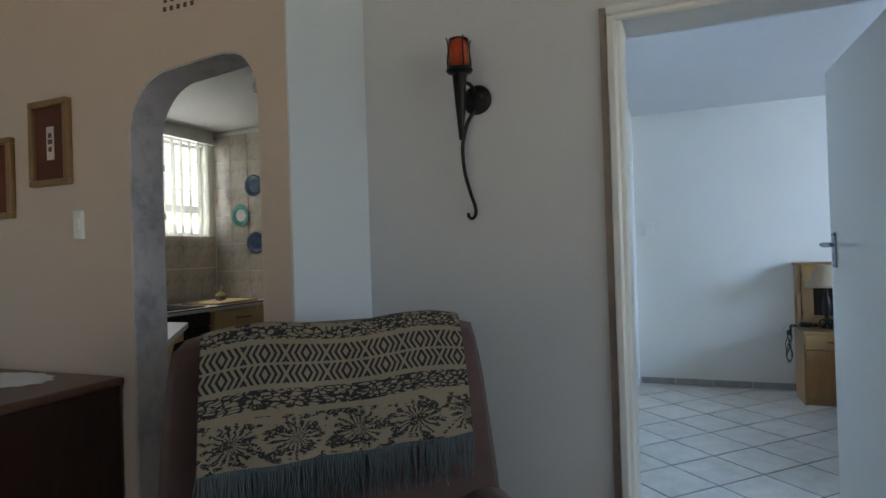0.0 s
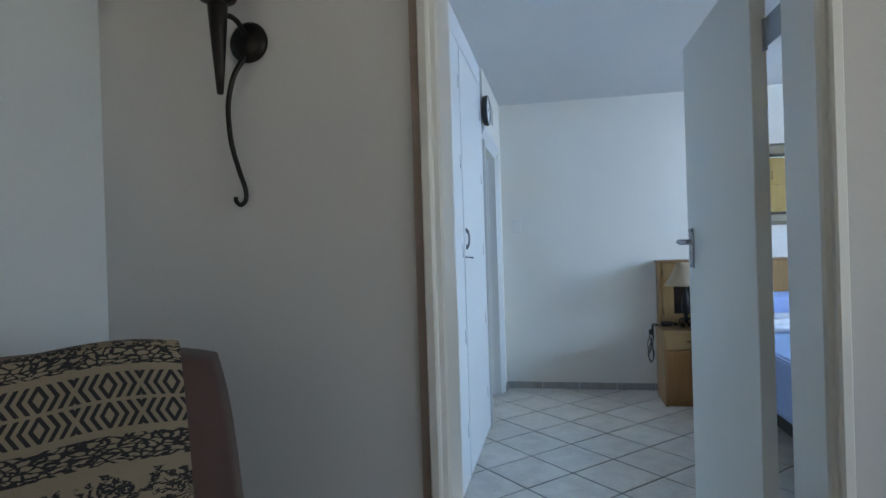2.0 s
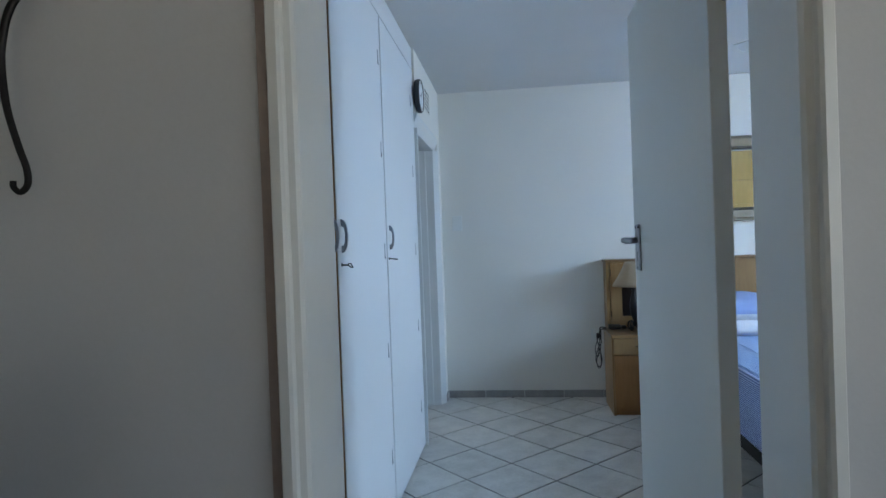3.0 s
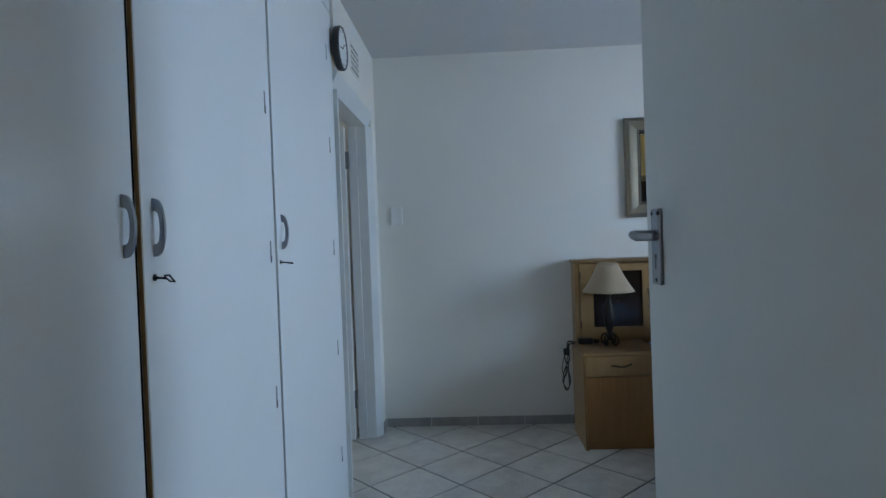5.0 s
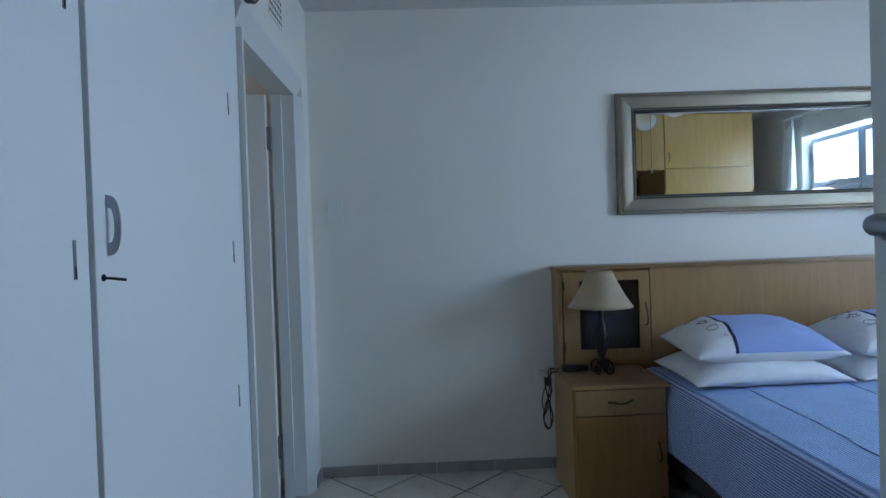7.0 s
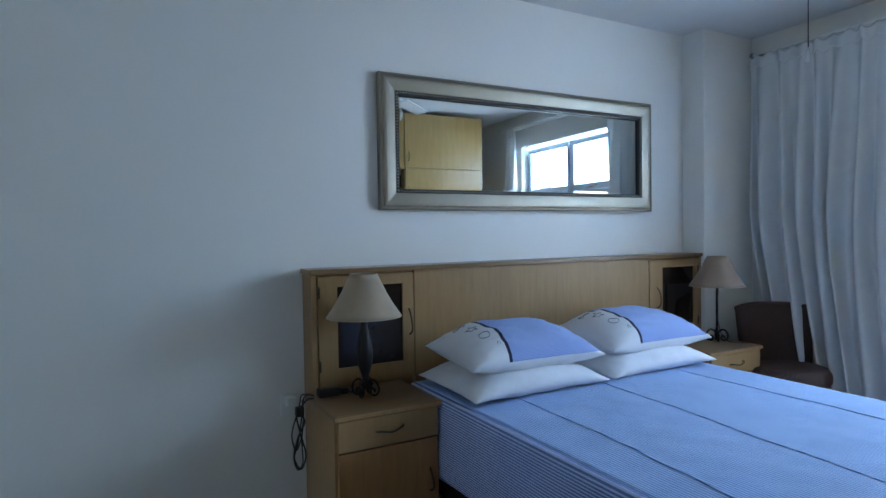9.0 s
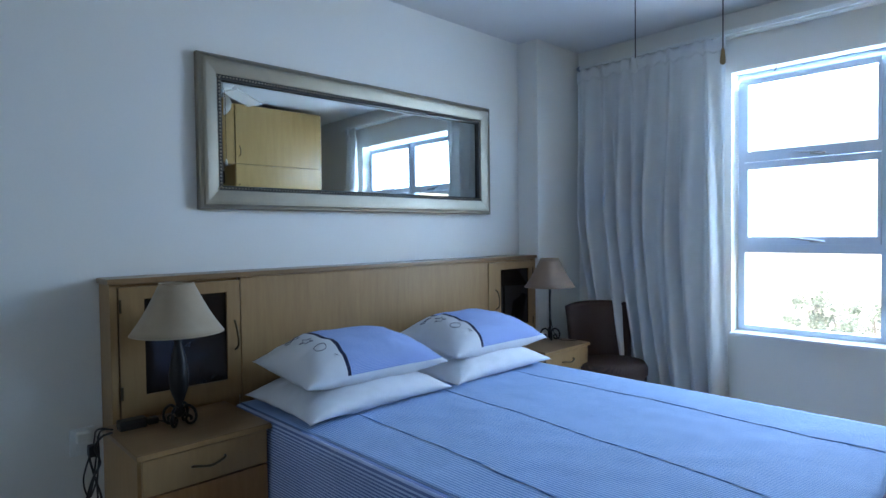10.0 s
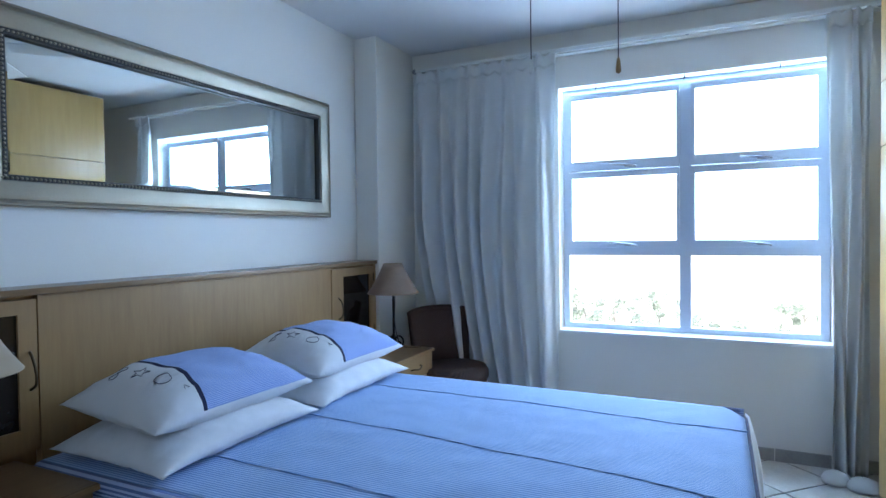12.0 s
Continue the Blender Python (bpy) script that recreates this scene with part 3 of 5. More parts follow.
def bedroom_door():
    """The open bedroom door, seen face on its hall side."""
    d = thing("door_1", "open off-white painted flush door with a steel lever handle", "door", (1.159, 5.395, 0.008), 1.55, "", "structure")
    part("leaf", boxed(0, 0.042, 0, 0.777, 0, 2.04, bevel=0.003), DOOR_PAINT, d)
    plate = bmesh.new()
    box(plate, -0.009, 0.0, 0.681, 0.728, 1.145, 1.303, bevel=0.004)
    handle = part("handle_plate", plate, STEEL, d, "satin steel lock plate")
    part("neck", tube([(-0.008, 0.702, 1.248), (-0.05, 0.702, 1.248)], 0.011, 16), STEEL, handle, smooth=True)
    grip = spline([(-0.044, 0.716, 1.250), (-0.052, 0.710, 1.250), (-0.054, 0.690, 1.248), (-0.052, 0.640, 1.246), (-0.050, 0.575, 1.245)], 5)
    part("lever", tube(grip, (0.0100, 0.0065), 14), STEEL, handle, smooth=True)
    for y, z in ((0.684, 1.293), (0.717, 1.293), (0.700, 1.155)):
        part("screw", lathe([(0.004, -0.0105), (0.0045, -0.009), (0.0045, -0.006)], 12, (0, y, z), "x"), IRON, handle)
    hole = bmesh.new()
    box(hole, -0.0098, -0.006, 0.6985, 0.7035, 1.178, 1.202)
    merge(hole, lathe([(0.0055, -0.0098), (0.0055, -0.006)], 12, (0, 0.701, 1.204), "x"))
    part("keyhole", hole, BLACK_PLASTIC, handle)
    for z in (0.25, 1.78):
        h = bmesh.new()
        merge(h, tube([(0.034, -0.012, z - 0.004), (0.034, -0.012, z + 0.084)], 0.007, 10))
        box(h, 0.030, 0.034, -0.133, -0.012, z, z + 0.08)
        part("hinge", h, STEEL, d)


bedroom_door()


def bathroom_door():
    d = thing("door_2", "white flush bathroom door standing open", "door", (-0.03, 8.508, 0.012), 0, "", "structure")
    part("leaf", boxed(-0.80, 0, 0, 0.04, 0, 1.985, bevel=0.003), GLOSS_WHITE, d)
    for z in (0.20, 1.72):
        part("hinge", boxed(-0.002, 0.018, 0.012, 0.040, z, z + 0.11, bevel=0.002), STEEL, d)


bathroom_door()


def ring_frame(y0, y1, z0, z1, a0, a1, b0, b1, x0, x1, swap=False):
    """A flat frame with one opening, in the y-z plane, or in x-z with swap."""
    bm = bmesh.new()
    loops = []
    for x in (x0, x1):
        for q in ((y0, z0), (y1, z0), (y1, z1), (y0, z1)), ((a0, b0), (a1, b0), (a1, b1), (a0, b1)):
            loops.append([bm.verts.new((y, x, z) if swap else (x, y, z)) for y, z in q])
    fo, fi, bo, bi = loops
    for p, r in ((fo, fi), (bo, bi), (fo, bo), (fi, bi)):
        for i in range(4):
            j = (i + 1) % 4
            bm.faces.new((p[i], p[j], r[j], r[i]))
    bmesh.ops.recalc_face_normals(bm, faces=bm.faces[:])
    return bm


def bedroom_window():
    w = thing("window_1", "blue-white painted steel window with six panes", "window", (4.52, 0, 0), 0, "", "structure")
    fr = bmesh.new()
    y0, y1, z0, z1 = WY0 + 0.004, WY1 - 0.008, WZ0 + 0.006, WZ1 - 0.004
    box(fr, -0.03, 0.03, y0, 6.205, z0, z1)
    box(fr, -0.03, 0.03, 7.565, y1, z0, z1)
    box(fr, -0.03, 0.03, 6.205, 7.565, z0, 0.688)
    box(fr, -0.03, 0.03, 6.205, 7.565, 2.125, z1)
    box(fr, -0.03, 0.03, 6.850, 6.911, 0.688, 2.125)
    box(fr, -0.03, 0.03, 6.205, 6.850, 1.117, 1.165)
    box(fr, -0.03, 0.03, 6.911, 7.565, 1.117, 1.165)
    part("window_frame", fr, WINDOW_PAINT, w)
    for a, b in ((6.205, 6.850), (6.911, 7.565)):
        ia, ib = a + 0.016, b - 0.023
        for lo, hi, plo, phi in ((1.166, 1.640, 1.207, 1.600), (1.644, 2.124, 1.703, 2.088)):
            s = ring_frame(a + 0.001, b - 0.001, lo, hi, ia, ib, plo, phi, -0.045, 0.015)
            sash = part("sash", s, WINDOW_PAINT, w)
            part("pane", boxed(-0.003, 0.003, ia - 0.004, ib + 0.004, plo - 0.004, phi + 0.004), PANE, sash).visible_shadow = False
            mid = (a + b) / 2 - 0.04
            st = bmesh.new()
            box(st, -0.075, -0.045, mid - 0.022, mid + 0.022, lo + 0.012, lo + 0.022)
            merge(st, tube(spline([(-0.078, mid - 0.05, lo + 0.013), (-0.082, mid, lo + 0.022), (-0.07, mid + 0.06, lo + 0.028), (-0.09, mid + 0.11, lo + 0.034)], 4), (0.006, 0.004), 8))
            part("stay", st, STEEL, sash)
        part("pane", boxed(-0.003, 0.003, a - 0.004, b + 0.004, 0.684, 1.121), PANE, w).visible_shadow = False
    part("window_sill", boxed(-0.155, -0.03, WY0 + 0.001, WY1 - 0.001, WZ0 - 0.014, WZ0 + 0.004, bevel=0.004), GLOSS_WHITE, w)
    for y in (6.40, 6.88, 7.38):
        part("hook", tube([(-0.10, y, 2.163), (-0.10, y, 2.140), (-0.108, y + 0.006, 2.130)], 0.0022, 6), IRON, w)


bedroom_window()


def kitchen_window():
    w = thing("window_2", "white steel kitchen window with small panes", "window", (-3.75, 0, 0), 0, "", "structure")
    fr = bmesh.new()
    box(fr, -0.02, 0.02, KY0, KY0 + 0.04, KZ0, KZ1)
    box(fr, -0.02, 0.02, KY1 - 0.04, KY1, KZ0, KZ1)
    box(fr, -0.02, 0.02, KY0 + 0.04, KY1 - 0.04, KZ0, KZ0 + 0.03)
    box(fr, -0.02, 0.02, KY0 + 0.04, KY1 - 0.04, KZ1 - 0.03, KZ1)
    box(fr, -0.02, 0.021, KY0 + 0.04, KY1 - 0.04, 1.72, 1.79)
    for k in range(1, 5):
        y = KY0 + (KY1 - KY0) * k / 5
        box(fr, -0.019, 0.019, y - 0.012, y + 0.012, KZ0 + 0.03, KZ1 - 0.03)
    for z in (1.93, 2.08, 2.22):
        box(fr, -0.014, 0.014, KY0 + 0.04, KY1 - 0.04, z - 0.006, z + 0.006)
    part("window_frame", fr, FRAME_PAINT, w)
    part("pane", boxed(-0.003, 0.003, KY0 + 0.01, KY1 - 0.01, KZ0 + 0.01, KZ1 - 0.01), PANE, w).visible_shadow = False
    b = thing("vertical_blind", "white cloth vertical blind drawn across the kitchen window", "blind", (-3.62, 0, 0))
    part("rail", boxed(-0.03, 0.03, KY0 - 0.1, 7.40, 2.375, 2.42, bevel=0.004), PLASTIC, b)
    n = 17
    for k in range(n):
        y = 5.72 + k * 0.099
        slat = sheet(lambda u, v, y=y, k=k: (0.016 * math.sin(u * 3) - 0.030 * (u - 0.5), y + (u - 0.5) * 0.066, 2.37 - v * 0.86), 4, 6)
        part("slat", slat, BLIND, b, thick=0.0015)


kitchen_window()

# loose tile edges along the walls
for i, x0 in enumerate((0.134, 0.435, 0.752, 1.067, 1.380)):
    x1 = (0.431, 0.748, 1.063, 1.376, 1.70)[i]
    structure("baseboard", boxed(x0, x1, FAR - 0.011, FAR, 0, 0.058, bevel=0.002), SKIRT_TILE, "grey skirting tile along the wall", "baseboard")
structure("baseboard", boxed(BATH, BATH + 0.011, BR + 0.012, FAR - 0.012, 0, 0.058, bevel=0.002), SKIRT_TILE, "grey skirting tile beside the bathroom door", "baseboard")
y = 6.428
for k in range(-4, 7):
    a = y + k * 0.308
    structure("baseboard", boxed(EAST - 0.011, EAST, a + 0.002, a + 0.306, 0, 0.068, bevel=0.002), SKIRT_TILE, "grey skirting tile under the window", "baseboard")

# ---- bedroom things ----


def bow_handle(parent, x, y, z0, z1, out=0.0245):
    """A half-moon cast handle on a cupboard face at x, standing out towards +x."""
    m, r = (z0 + z1) / 2, (z1 - z0) / 2
    bm = bmesh.new()
    rows = []
    for a in np.linspace(-1.56, 1.56, 21):
        gap = (m + (r - 0.025) * math.sin(a), x + 0.0150 * math.cos(a) ** 0.45)
        rim = (m + r * math.sin(a), x + out * math.cos(a) ** 0.8)
        rows.append([bm.verts.new(p) for p in ((gap[1], y - 0.0045, gap[0]), (rim[1], y - 0.0045, rim[0]), (rim[1], y + 0.0045, rim[0]), (gap[1], y + 0.0045, gap[0]))])
    for lo, hi in zip(rows, rows[1:]):
        for k in range(4):
            q = (k + 1) % 4
            bm.faces.new((lo[k], lo[q], hi[q], hi[k]))
    bm.faces.new(rows[0]), bm.faces.new(rows[-1])
    bmesh.ops.recalc_face_normals(bm, faces=bm.faces[:])
    return part("handle", bm, STEEL, parent, "satin metal half-moon handle")


def closet():
    """Built-in cupboard with three tall flush doors."""
    c = thing("cupboard", "white painted built-in cupboard with three tall doors", "cupboard", (0, 0, 0))
    x = 0.110
    top = CEIL - 0.002
    for name, *size in (("side_panel", -0.55, x - 0.022, 5.26, 5.30, 0, top), ("side_panel", -0.55, x - 0.022, 7.615, 7.654, 0, top), ("back_panel", -0.58, -0.552, 5.26, 7.654, 0, top),
                        ("plinth", x - 0.045, x - 0.024, 5.302, 7.613, 0, 0.05), ("cornice", x - 0.020, x - 0.002, 5.256, 7.654, 2.372, top), ("divider", x - 0.056, x - 0.026, 6.730, 6.762, 0.052, 2.370)):
        part(name, boxed(*size), GLOSS_WHITE, c)
    part("interior", boxed(-0.54, x - 0.06, 5.31, 7.60, 0.06, 2.36), DARK_GAP, c)
    doors = ((5.262, 5.945, 5.909, None, 5.262), (5.972, 6.737, 6.012, 6.008, 6.737), (6.757, 7.652, 6.803, 6.781, 7.652))
    for a, b, hy, key, hinge in doors:
        d = part("door", boxed(x - 0.014, x, a, b, 0.012, 2.365, bevel=0.003), GLOSS_WHITE, c)
        if 5.9 < a < 6.5:
            part("edge_strip", boxed(x - 0.011, x - 0.003, a - 0.0012, a + 0.0002, 0.013, 2.364), OAK, d, "bare wooden door edge")
        bow_handle(d, x, hy, 1.250, 1.368)
        if key:
            k = bmesh.new()
            merge(k, tube([(x - 0.002, key, 1.208), (x + 0.024, key, 1.206)], 0.0026, 8))
            if key < 6.5:
                merge(k, tube([(x + 0.024, key, 1.206), (x + 0.025, key - 0.008, 1.212), (x + 0.035, key - 0.008, 1.212), (x + 0.038, key + 0.007, 1.198), (x + 0.028, key + 0.007, 1.199), (x + 0.024, key, 1.206)], 0.0019, 8))
            else:
                merge(k, tube([(x + 0.022, key - 0.002, 1.206), (x + 0.043, key, 1.203)], 0.003, 8))
            merge(k, lathe([(0.007, x), (0.007, x + 0.002)], 14, (0, key, 1.208), "x"))
            part("key", k, IRON, d, "small dark cupboard key")
        s = -1 if hinge > b - 0.01 and hinge == b else 1
        for z in (0.28, 0.78, 1.245, 1.72, 2.15):
            h = bmesh.new()
            yy = hinge + s * (0.045 if b < 7 else 0.11)
            box(h, x, x + 0.0012, yy - 0.0045, yy + 0.0045, z - 0.035, z + 0.035)
            part("hinge", h, STEEL, d)
            part("hinge_pin", boxed(x, x + 0.002, yy - 0.001, yy + 0.003, z - 0.034, z - 0.012), IRON, d)


closet()


def wall_clock():
    c = thing("wall_clock", "round white wall clock with a dark rim", "clock", (BATH, 7.705, 2.216))
    part("case", lathe([(0.096, 0.0), (0.104, 0.006), (0.106, 0.030), (0.100, 0.036), (0.094, 0.032), (0.094, 0.0)], 48, (0, 0, 0), "x"), BLACK_PLASTIC, c, smooth=False)
    part("dial", lathe([(0.0945, 0.022), (0.0945, 0.0315)], 48, (0, 0, 0), "x"), PLASTIC, c)
    for k in range(12):
        a = radians(30 * k)
        bm = boxed(0.0315, 0.0325, -0.002, 0.002, 0.074, 0.086)
        bmesh.ops.rotate(bm, verts=bm.verts[:], cent=(0, 0, 0), matrix=Matrix.Rotation(a, 3, "X"))
        part("hour_mark", bm, INK, c)
    for a, l, w in ((-50, 0.045, 0.003), (100, 0.066, 0.002)):
        bm = boxed(0.0326, 0.0336, -w, w, -0.012, l)
        bmesh.ops.rotate(bm, verts=bm.verts[:], cent=(0, 0, 0), matrix=Matrix.Rotation(radians(a), 3, "X"))
        part("clock_hand", bm, INK, c)


wall_clock()


VENT_SHADE = painted("vent_shadow", (0.22, 0.21, 0.19), 0.9)


def air_brick(name, label, place, turn, cols, rows, size, fill=DARK_GAP):
    """A pierced ventilation brick flush in a wall, facing -y before the turn."""
    v = thing(name, label, "vent", place, turn)
    w, h = cols * size, rows * size
    part("frame", boxed(-0.006, w + 0.006, -0.003, 0.004, -0.006, h + 0.006, bevel=0.001), WALL_COOL if fill is VENT_SHADE else WALL_WARM, v)
    for i in range(cols):
        for j in range(rows):
            off = size * 0.25 if j % 2 else 0
            part("hole", boxed(i * size + size * 0.22 + off * 0.5, (i + 1) * size - size * 0.32 + off * 0.5, -0.0045, 0.002, j * size + size * 0.24, (j + 1) * size - size * 0.24), fill, v)


air_brick("air_vent", "pierced white air brick above the bathroom door", (BATH, 8.05, 2.215), 90, 7, 5, 0.030, VENT_SHADE)
air_brick("air_vent", "pierced air brick high above the arch", (-1.215, ARCH, 2.165), 0, 5, 3, 0.032, INK)


def rocker_switch(place, turn, w, h, label):
    s = thing("light_switch", label, "light switch", place, turn)
    part("plate", boxed(-w / 2, w / 2, -0.016, 0, -h / 2, h / 2, bevel=0.004), PLASTIC, s)
    part("rocker", boxed(w * 0.12, w * 0.38, -0.021, -0.015, -h * 0.2, h * 0.2, bevel=0.002), PLASTIC, s)


rocker_switch((0.249, FAR, 1.434), 0, 0.078, 0.122, "white plastic light switch on the bedroom wall")
rocker_switch((-1.668, ARCH, 1.427), 0, 0.045, 0.110, "white plastic light switch beside the arch")


def framed_mirror():
    m = thing("wall_mirror", "wide mirror in a silver-gilt moulded frame with beading", "mirror", (2.669, FAR - 0.016, 1.692), -0.95)
    W, H = 0.891, 0.327      # half sizes
    iw, ih = 0.809, 0.245
    profile = [(0.0, 0.010), (0.0, -0.030), (0.004, -0.036), (0.010, -0.037), (0.014, -0.033), (0.018, -0.034), (0.022, -0.038), (0.034, -0.0385), (0.052, -0.0365), (0.068, -0.034), (0.080, -0.032), (0.0825, -0.033), (0.0835, -0.004)]
    cn = [(-1, -1), (1, -1), (1, 1), (-1, 1)]
    for a in range(4):
        b = (a + 1) % 4
        bm = bmesh.new()
        ends = []
        for sx, sz in (cn[a], cn[b]):
            ends.append([bm.verts.new((sx * (W - d), y, sz * (H - d))) for d, y in profile])
        for i in range(len(profile) - 1):
            bm.faces.new((ends[0][i], ends[0][i + 1], ends[1][i + 1], ends[1][i]))
        bm.faces.new(ends[0]), bm.faces.new(ends[1])
        bmesh.ops.recalc_face_normals(bm, faces=bm.faces[:])
        part("frame_rail", bm, SILVER, m)
    dark = bmesh.new()
    for x0, x1, z0, z1 in ((-iw, iw, -ih - 0.002, -ih + 0.019), (-iw, iw, ih - 0.019, ih + 0.002), (-iw - 0.002, -iw + 0.019, -ih, ih), (iw - 0.019, iw + 0.002, -ih, ih)):
        box(dark, x0, x1, -0.030, -0.010, z0, z1)
    part("inner_slip", dark, PEWTER, m, "dark pewter beaded slip")
    beads = bmesh.new()
    tmp = bmesh.new()
    bmesh.ops.create_icosphere(tmp, subdivisions=1, radius=0.0050)
    tv = [v.co.copy() for v in tmp.verts]
    tf = [[v.index for v in f.verts] for f in tmp.faces]
    tmp.free()

    def bead(x, z):
        vs = [beads.verts.new(Vector((x, -0.032, z)) + c) for c in tv]
        for f in tf:
            beads.faces.new([vs[i] for i in f])

    n = int(2 * iw / 0.0145)
    for k in range(n + 1):
        x = -iw + 2 * iw * k / n
        bead(x, ih - 0.009), bead(x, -ih + 0.009)
    n = int(2 * ih / 0.0145)
    for k in range(1, n):
        z = -ih + 2 * ih * k / n
        bead(-iw + 0.009, z), bead(iw - 0.009, z)
    tagged(part("beading", beads, SILVER, m, "row of small silver beads"), "", "", "", "stuff")
    g = bmesh.new()
    e = 0.022
    outer = [(-iw + 0.01, -ih + 0.01), (iw - 0.01, -ih + 0.01), (iw - 0.01, ih - 0.01), (-iw + 0.01, ih - 0.01)]
    oi = [g.verts.new((x, -0.0125, z)) for x, z in outer]
    ii = [g.verts.new((x - math.copysign(e, x), -0.0150, z - math.copysign(e, z))) for x, z in outer]
    bk = [g.verts.new((x, -0.008, z)) for x, z in outer]
    g.faces.new(ii), g.faces.new(bk[::-1])
    for i in range(4):
        j = (i + 1) % 4
        g.faces.new((oi[i], oi[j], ii[j], ii[i]))
        g.faces.new((bk[i], bk[j], oi[j], oi[i]))
    bmesh.ops.recalc_face_normals(g, faces=g.faces[:])
    part("mirror_glass", g, MIRROR, m, "bevelled mirror glass")


framed_mirror()


def pull(parent, x, y, z, length, upright=False):
    """A small curved bronze pull on a front that faces -y."""
    h = length / 2
    if upright:
        pts = spline([(x, y, z - h), (x + 0.004, y - 0.022, z - h * 0.7), (x, y - 0.030, z), (x - 0.004, y - 0.022, z + h * 0.7), (x, y, z + h)], 5)
    else:
        pts = spline([(x - h, y, z - 0.004), (x - h * 0.8, y - 0.018, z), (x, y - 0.026, z - 0.006), (x + h * 0.8, y - 0.018, z + 0.004), (x + h, y, z + 0.006)], 5)
    return part("handle", tube(pts, 0.0042, 8), BRONZE, parent, "curved bronze handle", smooth=True)


def headboard():
    h = thing("headboard", "oak veneer headboard with a small glazed cupboard at each end", "headboard", (0, 0, 0))
    F, T = 8.660, 1.080
    part("panel", boxed(1.895, 3.443, F, F + 0.028, 0.02, T), OAK, h)
    part("ledge", boxed(1.396, 3.912, F - 0.016, FAR - 0.002, T, T + 0.022, bevel=0.004), OAK_FLAT, h)
    part("side_panel", boxed(1.405, 1.428, F, FAR - 0.002, 0.02, T), OAK, h)
    part("side_panel", boxed(3.890, 3.912, F, FAR - 0.002, 0.02, T), OAK, h)
    for x0, x1, g0, g1, hx in ((1.430, 1.893, 1.520, 1.834, 1.866), (3.445, 3.888, 3.560, 3.842, 3.512)):
        part("carcass", boxed(x0 + 0.002, x1 - 0.002, F + 0.022, FAR - 0.004, 0.02, T - 0.002), OAK, h)
        z0, z1, ga, gb = 0.59, T - 0.012, 0.662, 1.022
        d = ring_frame(x0 + 0.004, x1 - 0.004, z0, z1, g0, g1, ga, gb, F - 0.002, F + 0.018, True)
        door = part("door", d, OAK, h)
        part("pane", boxed(g0 - 0.002, g1 + 0.002, F + 0.007, F + 0.012, ga - 0.002, gb + 0.002), SMOKED, door, "dark smoked glass pane")
        pull(door, hx, F - 0.002, 0.842, 0.12, True)
        for z in (0.68, 1.0):
            hy = x0 + 0.008 if hx > (x0 + x1) / 2 else x1 - 0.008
            part("hinge", boxed(hy - 0.004, hy + 0.004, F - 0.006, F, z - 0.025, z + 0.025, bevel=0.001), BRONZE, door)


headboard()


def nightstand(x0, x1, label):
    s = thing("nightstand", label, "nightstand", (x0, 8.655, 0), 0, "nightstands beside the bed")
    w, d, t = x1 - x0, 0.372, 0.560
    part("side_panel", boxed(0, 0.018, -d, 0, 0, t), OAK, s)
    part("side_panel", boxed(w - 0.018, w, -d, 0, 0, t), OAK, s)
    part("back_panel", boxed(0.018, w - 0.018, -0.014, 0, 0.02, t), OAK, s)
    part("plinth", boxed(0.018, w - 0.018, -d + 0.02, -d + 0.036, 0, 0.055), OAK_RED, s)
    part("base", boxed(0.018, w - 0.018, -d + 0.02, -0.016, 0.055, 0.073), OAK, s)
    top = part("top", boxed(-0.008, w + 0.008, -d - 0.024, 0, t, t + 0.018, bevel=0.003), OAK_FLAT, s, "dark oak top")
    part("edging", boxed(-0.008, w + 0.008, -d - 0.028, -d - 0.0245, t - 0.001, t + 0.015, bevel=0.001), OAK, top)
    dr = part("drawer", boxed(0.010, w - 0.006, -d - 0.018, -d - 0.001, 0.438, t - 0.006, bevel=0.002), OAK, s)
    pull(dr, w / 2, -d - 0.018, 0.500, 0.11)
    do = part("door", boxed(0.010, w - 0.006, -d - 0.018, -d - 0.001, 0.060, 0.432, bevel=0.002), OAK_RED, s)
    pull(do, w - 0.045, -d - 0.018, 0.265, 0.09, True)
    return s


nightstand(1.374, 1.806, "oak veneer nightstand with a drawer and door")
nightstand(3.470, 3.912, "oak veneer nightstand partly hidden behind the bed")


